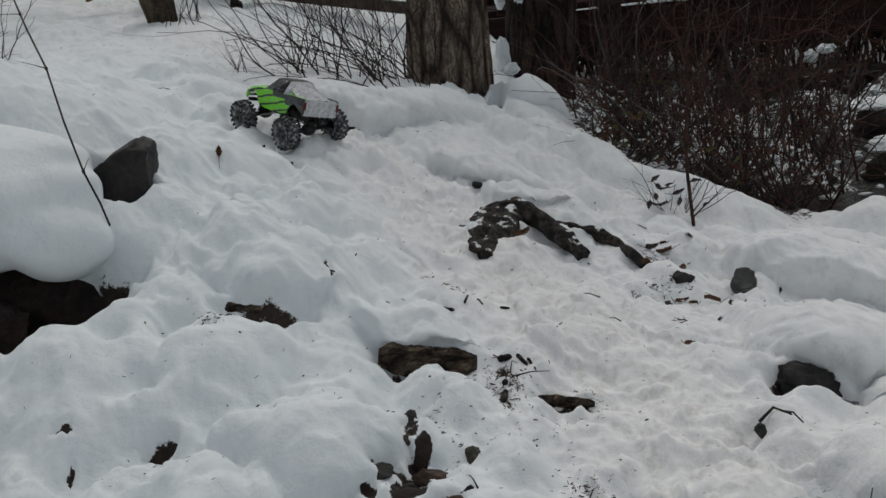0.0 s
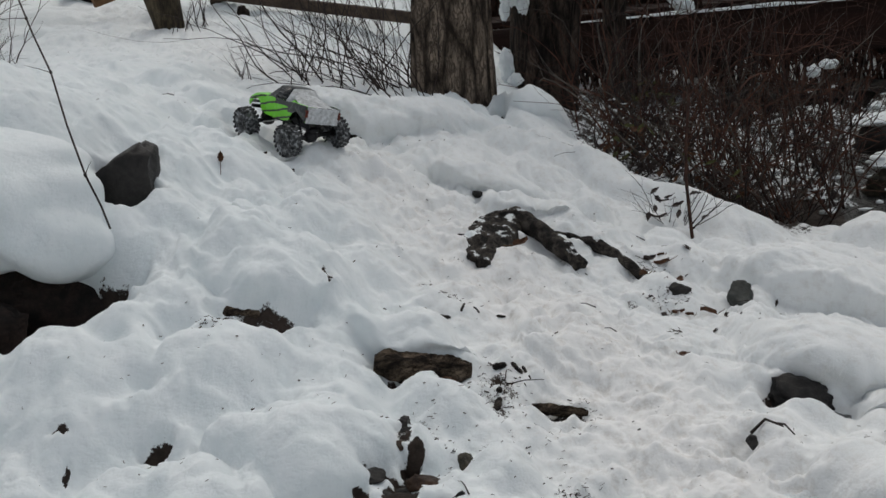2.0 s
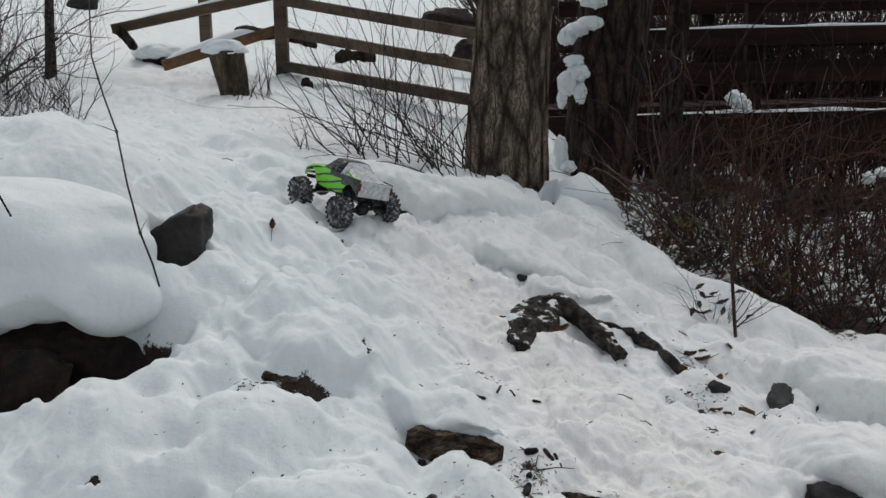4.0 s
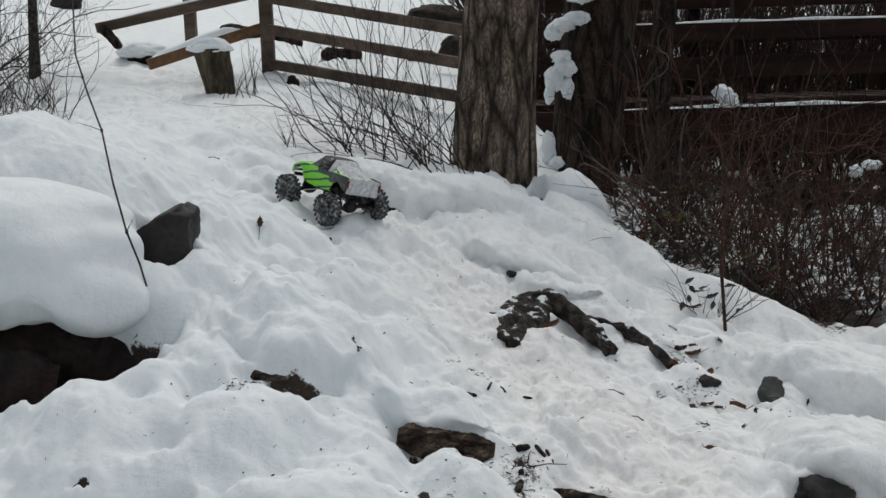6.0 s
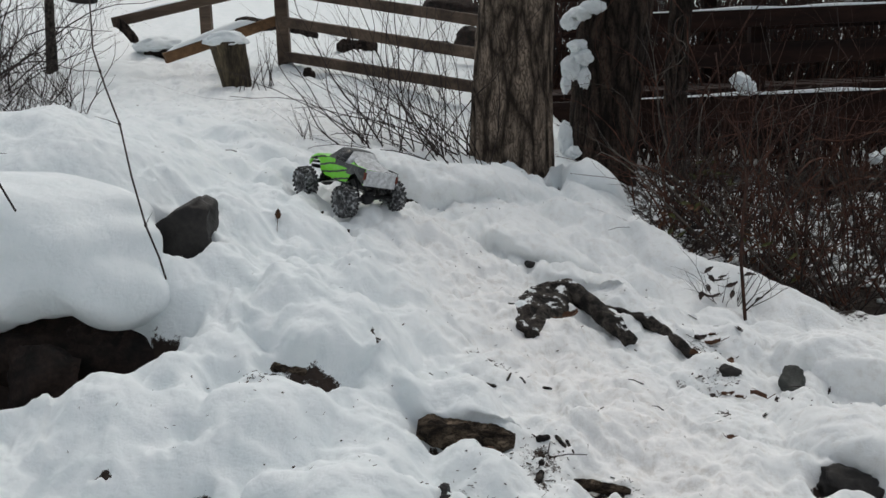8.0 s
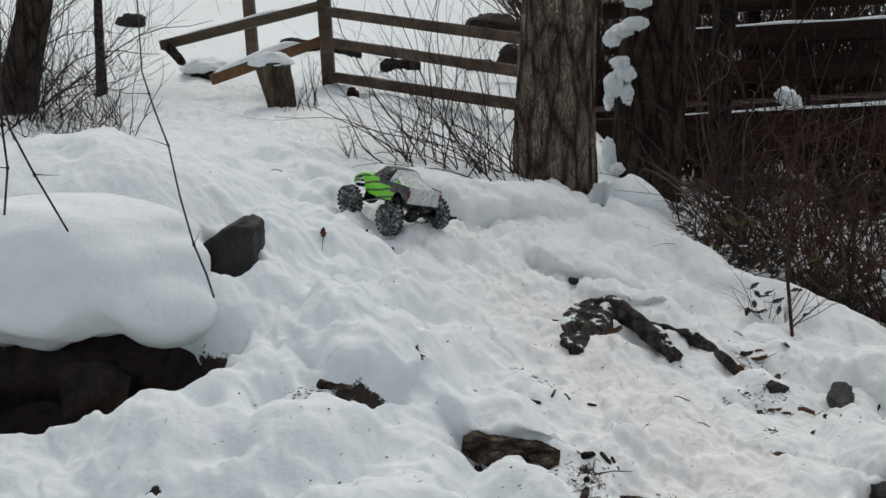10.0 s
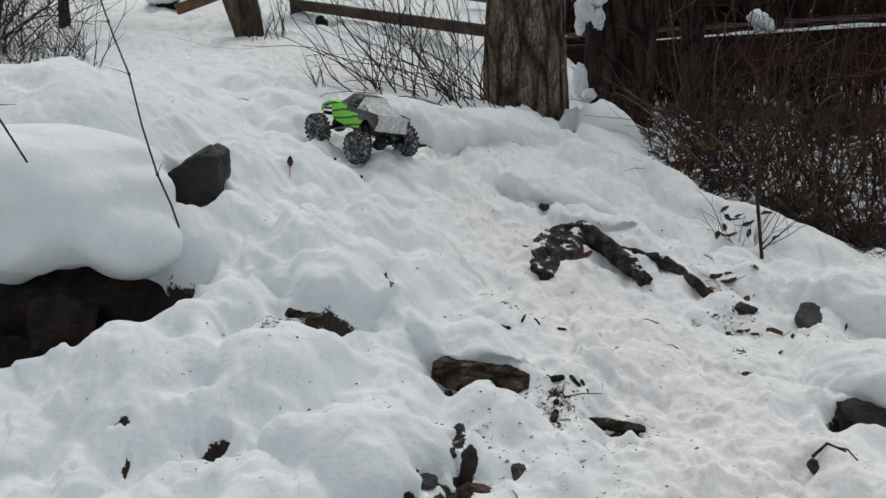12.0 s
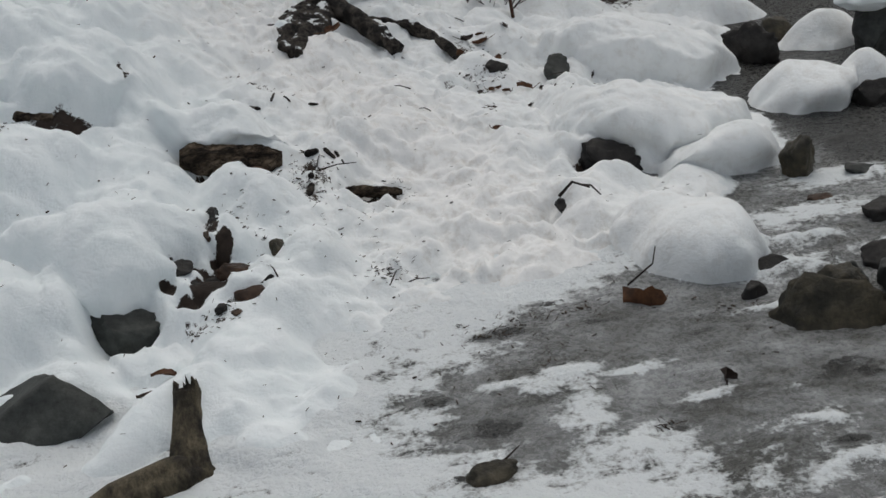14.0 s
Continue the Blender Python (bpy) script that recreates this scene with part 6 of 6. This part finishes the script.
# shell: stations of x, half width, bottom, belt, top, half width of top
SHELL = [
    (0.190, 0.058, 0.104, 0.112, 0.118, 0.050), (0.184, 0.066, 0.098, 0.122, 0.131, 0.055), (0.172, 0.070, 0.100, 0.130, 0.140, 0.057),
    (0.155, 0.073, 0.124, 0.137, 0.147, 0.058), (0.130, 0.075, 0.138, 0.147, 0.153, 0.058), (0.105, 0.075, 0.126, 0.152, 0.157, 0.058),
    (0.088, 0.072, 0.094, 0.154, 0.160, 0.056), (0.060, 0.070, 0.088, 0.156, 0.164, 0.055), (0.015, 0.070, 0.088, 0.158, 0.204, 0.047),
    (-0.020, 0.070, 0.090, 0.160, 0.208, 0.047), (-0.055, 0.070, 0.092, 0.161, 0.205, 0.047), (-0.085, 0.071, 0.098, 0.163, 0.172, 0.053),
    (-0.105, 0.073, 0.128, 0.165, 0.166, 0.064), (-0.130, 0.074, 0.141, 0.167, 0.168, 0.066), (-0.155, 0.074, 0.130, 0.168, 0.169, 0.066), (-0.188, 0.071, 0.112, 0.168, 0.169, 0.065)]


def ring(st):
    x, w, zb, zs, zt, wt = st
    zb, zs, zt = zb + LIFT, zs + LIFT, zt + LIFT
    return [(x, -w * 0.97, zb), (x, -w * 1.03, (zb + zs) / 2), (x, -w, zs), (x, -wt, zt), (x, -wt * 0.5, zt + 0.003), (x, wt * 0.5, zt + 0.003), (x, wt, zt), (x, w, zs), (x, w * 1.03, (zb + zs) / 2), (x, w * 0.97, zb)]


groups = {}
for i in range(len(SHELL) - 1):
    a, c2 = ring(SHELL[i]), ring(SHELL[i + 1])
    xm = (SHELL[i][0] + SHELL[i + 1][0]) / 2
    for k in range(9):
        key = "shell"
        if k in (2, 6) and -0.06 < xm < 0.03:
            key = "side_window_r" if k == 2 else "side_window_l"
        elif k in (3, 4, 5) and 0.015 < xm < 0.06:
            key = "windshield"
        elif k in (3, 4, 5) and -0.06 < xm < 0.015:
            key = "roof"
        elif k in (2, 3, 4, 5, 6) and -0.086 < xm < -0.055:
            key = "rear_window"
        elif k in (3, 4, 5) and xm < -0.085:
            continue
        groups.setdefault(key, []).append((a[k], a[k + 1], c2[k + 1], c2[k]))
SHELL_MATS = {"shell": paint, "roof": roof_paint, "windshield": window_mat, "rear_window": frosted, "side_window_l": window_mat, "side_window_r": window_mat}
for key, faces in groups.items():
    s = Soup()
    for f in faces:
        s.add(f, [(3, 2, 1, 0)])
    name = "side_window" if key.startswith("side") else key
    ob = part(name, s, SHELL_MATS[key], truck, {"roof": "grey roof", "shell": "green shell with black flame stripes"}.get(key, ""))
    bmx = bmesh.new()
    bmx.from_mesh(ob.data)
    bmesh.ops.remove_doubles(bmx, verts=bmx.verts, dist=0.0003)
    bmx.to_mesh(ob.data)
    bmx.free()
    ob.data.polygons.foreach_set("use_smooth", [key != "shell"] * len(ob.data.polygons))
    mod = ob.modifiers.new("thickness", "SOLIDIFY")
    mod.thickness = 0.0016

# window bars and net on the side windows
for sy in (1, -1):
    s = Soup()
    for i in range(6):
        x = 0.008 - i * 0.011
        s.tube([(x, sy * 0.0695, 0.162 + LIFT), (x - 0.004, sy * 0.0495, 0.201 + LIFT)], 0.0011, 4)
    for z, y in ((0.172 + LIFT, 0.066), (0.184 + LIFT, 0.0595), (0.195 + LIFT, 0.0535)):
        s.tube([(0.008, sy * y, z), (-0.052, sy * y, z)], 0.001, 4)
    part("window_net", s, roof_paint, truck)
s = Soup().box((-0.189, 0, 0.139 + LIFT), (0.003, 0.136, 0.056))
part("tailgate", s, frosted, truck, "white snow-dusted tailgate", False)
bed = Soup()
n = 14
verts = []
for i in range(n + 1):
    for k in range(n + 1):
        x, y = -0.06 - 0.126 * i / n, (-0.064 + 0.128 * k / n)
        z = LIFT + 0.199 - 0.031 * min(1, i / n * 1.3) ** 0.8 + 0.003 * noise.noise(Vector((x * 70, y * 70, 0)))
        verts.append((x, y * (0.74 + 0.26 * min(1, i / n * 2.5)), z - 0.012 * (abs(y) / 0.064) ** 4 * (1 - i / n)))
bed.add(verts, [(i * (n + 1) + k, (i + 1) * (n + 1) + k, (i + 1) * (n + 1) + k + 1, i * (n + 1) + k + 1) for i in range(n) for k in range(n)])
part("bed_snow", bed, frosted, truck, "snow heaped in the truck bed")
for sy in (1, -1):
    part("tail_light", Soup().box((-0.188, sy * 0.069, 0.145 + LIFT), (0.008, 0.010, 0.026)), red_lens, truck, "red tail light", False)
    part("headlight", Soup().box((0.188, sy * 0.045, 0.112 + LIFT), (0.008, 0.022, 0.010)), frosted, truck, "pale headlight", False)
    part("indicator", Soup().box((0.183, sy * 0.063, 0.113 + LIFT), (0.008, 0.007, 0.009)), amber_lens, truck, "amber indicator", False)
part("grille", Soup().box((0.1905, 0, 0.112 + LIFT), (0.004, 0.062, 0.009)), roof_paint, truck, "dark grille", False)
part("bumper", Soup().box((0.188, 0, 0.094 + LIFT), (0.014, 0.10, 0.012)), black_plastic, truck, "", False)

# the body leans to its right on soft springs
lean = Matrix.Translation((0, 0, 0.085)) @ Matrix.Rotation(radians(12), 4, "X") @ Matrix.Translation((0, 0, -0.09))
for ob in truck.children:
    ob.matrix_basis = lean

s = Soup()
s.box((0, 0.018, 0.095), (0.29, 0.008, 0.02)).box((0, -0.018, 0.095), (0.29, 0.008, 0.02)).box((0, 0, 0.086), (0.10, 0.06, 0.014)).box((0.02, 0, 0.106), (0.11, 0.05, 0.026)).box((-0.08, 0, 0.104), (0.05, 0.046, 0.022))
part("chassis", s, black_plastic, truck, "", False)
s = Soup().lathe([(0, -0.03), (0.017, -0.03), (0.017, 0.03), (0, 0.03)], 16, Matrix.Translation((-0.03, 0.0, 0.08)))
part("motor", s, metal, truck)
for fx in (1, -1):
    s = Soup()
    s.tube([(fx * HALF_BASE, -0.10, WHEEL_R), (fx * HALF_BASE, -0.03, WHEEL_R), (fx * HALF_BASE, 0.03, WHEEL_R), (fx * HALF_BASE, 0.10, WHEEL_R)], [0.008, 0.008, 0.008, 0.008], 10)
    s.lathe([(0.0, -0.024), (0.014, -0.022), (0.021, -0.01), (0.021, 0.01), (0.014, 0.022), (0.0, 0.024)], 14, Matrix.Translation((fx * HALF_BASE, 0.008, WHEEL_R)))
    s.box((fx * (HALF_BASE + 0.0), 0, WHEEL_R + 0.022), (0.03, 0.036, 0.014))
    part("axle", s, black_plastic, truck)
    for fy in (1, -1):
        part("link_rod", Soup().tube([(fx * HALF_BASE, fy * 0.035, WHEEL_R - 0.006), (fx * 0.03, fy * 0.022, 0.082)], 0.0028, 7), metal if fy > 0 else black_plastic, truck)
        sh = Soup()
        top, bot = Vector((fx * 0.095, fy * 0.036, 0.135)), Vector((fx * (HALF_BASE - 0.004), fy * 0.04, WHEEL_R + 0.006))
        sh.tube([bot, bot.lerp(top, 0.5), top], [0.003, 0.003, 0.006], 8)
        for k in range(8):
            p0 = bot.lerp(top, 0.12 + 0.09 * k)
            sh.tube([p0 - (top - bot) * 0.012, p0 + (top - bot) * 0.012], 0.0075, 9)
        part("shock_absorber", sh, black_plastic, truck)
part("drive_shaft", Soup().tube([(-HALF_BASE, 0, WHEEL_R + 0.008), (0, 0, 0.08), (HALF_BASE, 0, WHEEL_R + 0.008)], 0.004, 8), metal, truck)


def tyre_soup():
    s = Soup()
    hw = 0.022
    s.lathe([(0.028, -hw * 0.85), (0.038, -hw), (0.048, -hw * 0.96), (0.0525, -hw * 0.75), (0.0535, 0), (0.0525, hw * 0.75), (0.048, hw * 0.96), (0.038, hw), (0.028, hw * 0.85), (0.026, 0), (0.028, -hw * 0.85)], 48, None, 1)
    for k in range(18):
        for sy in (1, -1):
            a = 2 * math.pi * (k + (0.5 if sy > 0 else 0)) / 18
            m = Matrix.Rotation(-a, 4, "Y")
            s.box((0.0545, sy * 0.0125, 0), (0.007, 0.017, 0.0085), m @ Matrix.Translation((0.0, 0, 0)) @ Matrix.Rotation(radians(24 * sy), 4, "X"), 0)
            s.box((0.050, sy * 0.0235, 0), (0.009, 0.006, 0.0085), m, 0)
    return s


def rim_soup(fy):
    s = Soup()
    s.lathe([(0.029, 0.018 * fy), (0.029, 0.021 * fy), (0.025, 0.021 * fy), (0.024, 0.004 * fy), (0.0, 0.002 * fy)], 32)
    for k in range(6):
        m = Matrix.Rotation(2 * math.pi * k / 6, 4, "Y")
        s.box((0.015, 0.011 * fy, 0), (0.020, 0.006, 0.0055), m)
    s.lathe([(0.0, 0.017 * fy), (0.0065, 0.017 * fy), (0.0075, 0.006 * fy)], 12)
    return s


for fx, fy in feet:
    hub = part("wheel", Soup().lathe([(0.0, -0.014), (0.012, -0.014), (0.012, 0.012), (0.0, 0.012)], 14), black_plastic, truck)
    hub.matrix_basis = Matrix.Translation((fx * HALF_BASE, fy * HALF_TRACK, WHEEL_R)) @ Matrix.Rotation(radians(37 * fx + 20 * fy), 4, "Y")
    part("tyre", tyre_soup(), [rubber, packed], hub, "knobbly tyre packed with snow", False)
    part("rim", rim_soup(fy), rim_mat, hub, "dark rim with a dull silver centre")
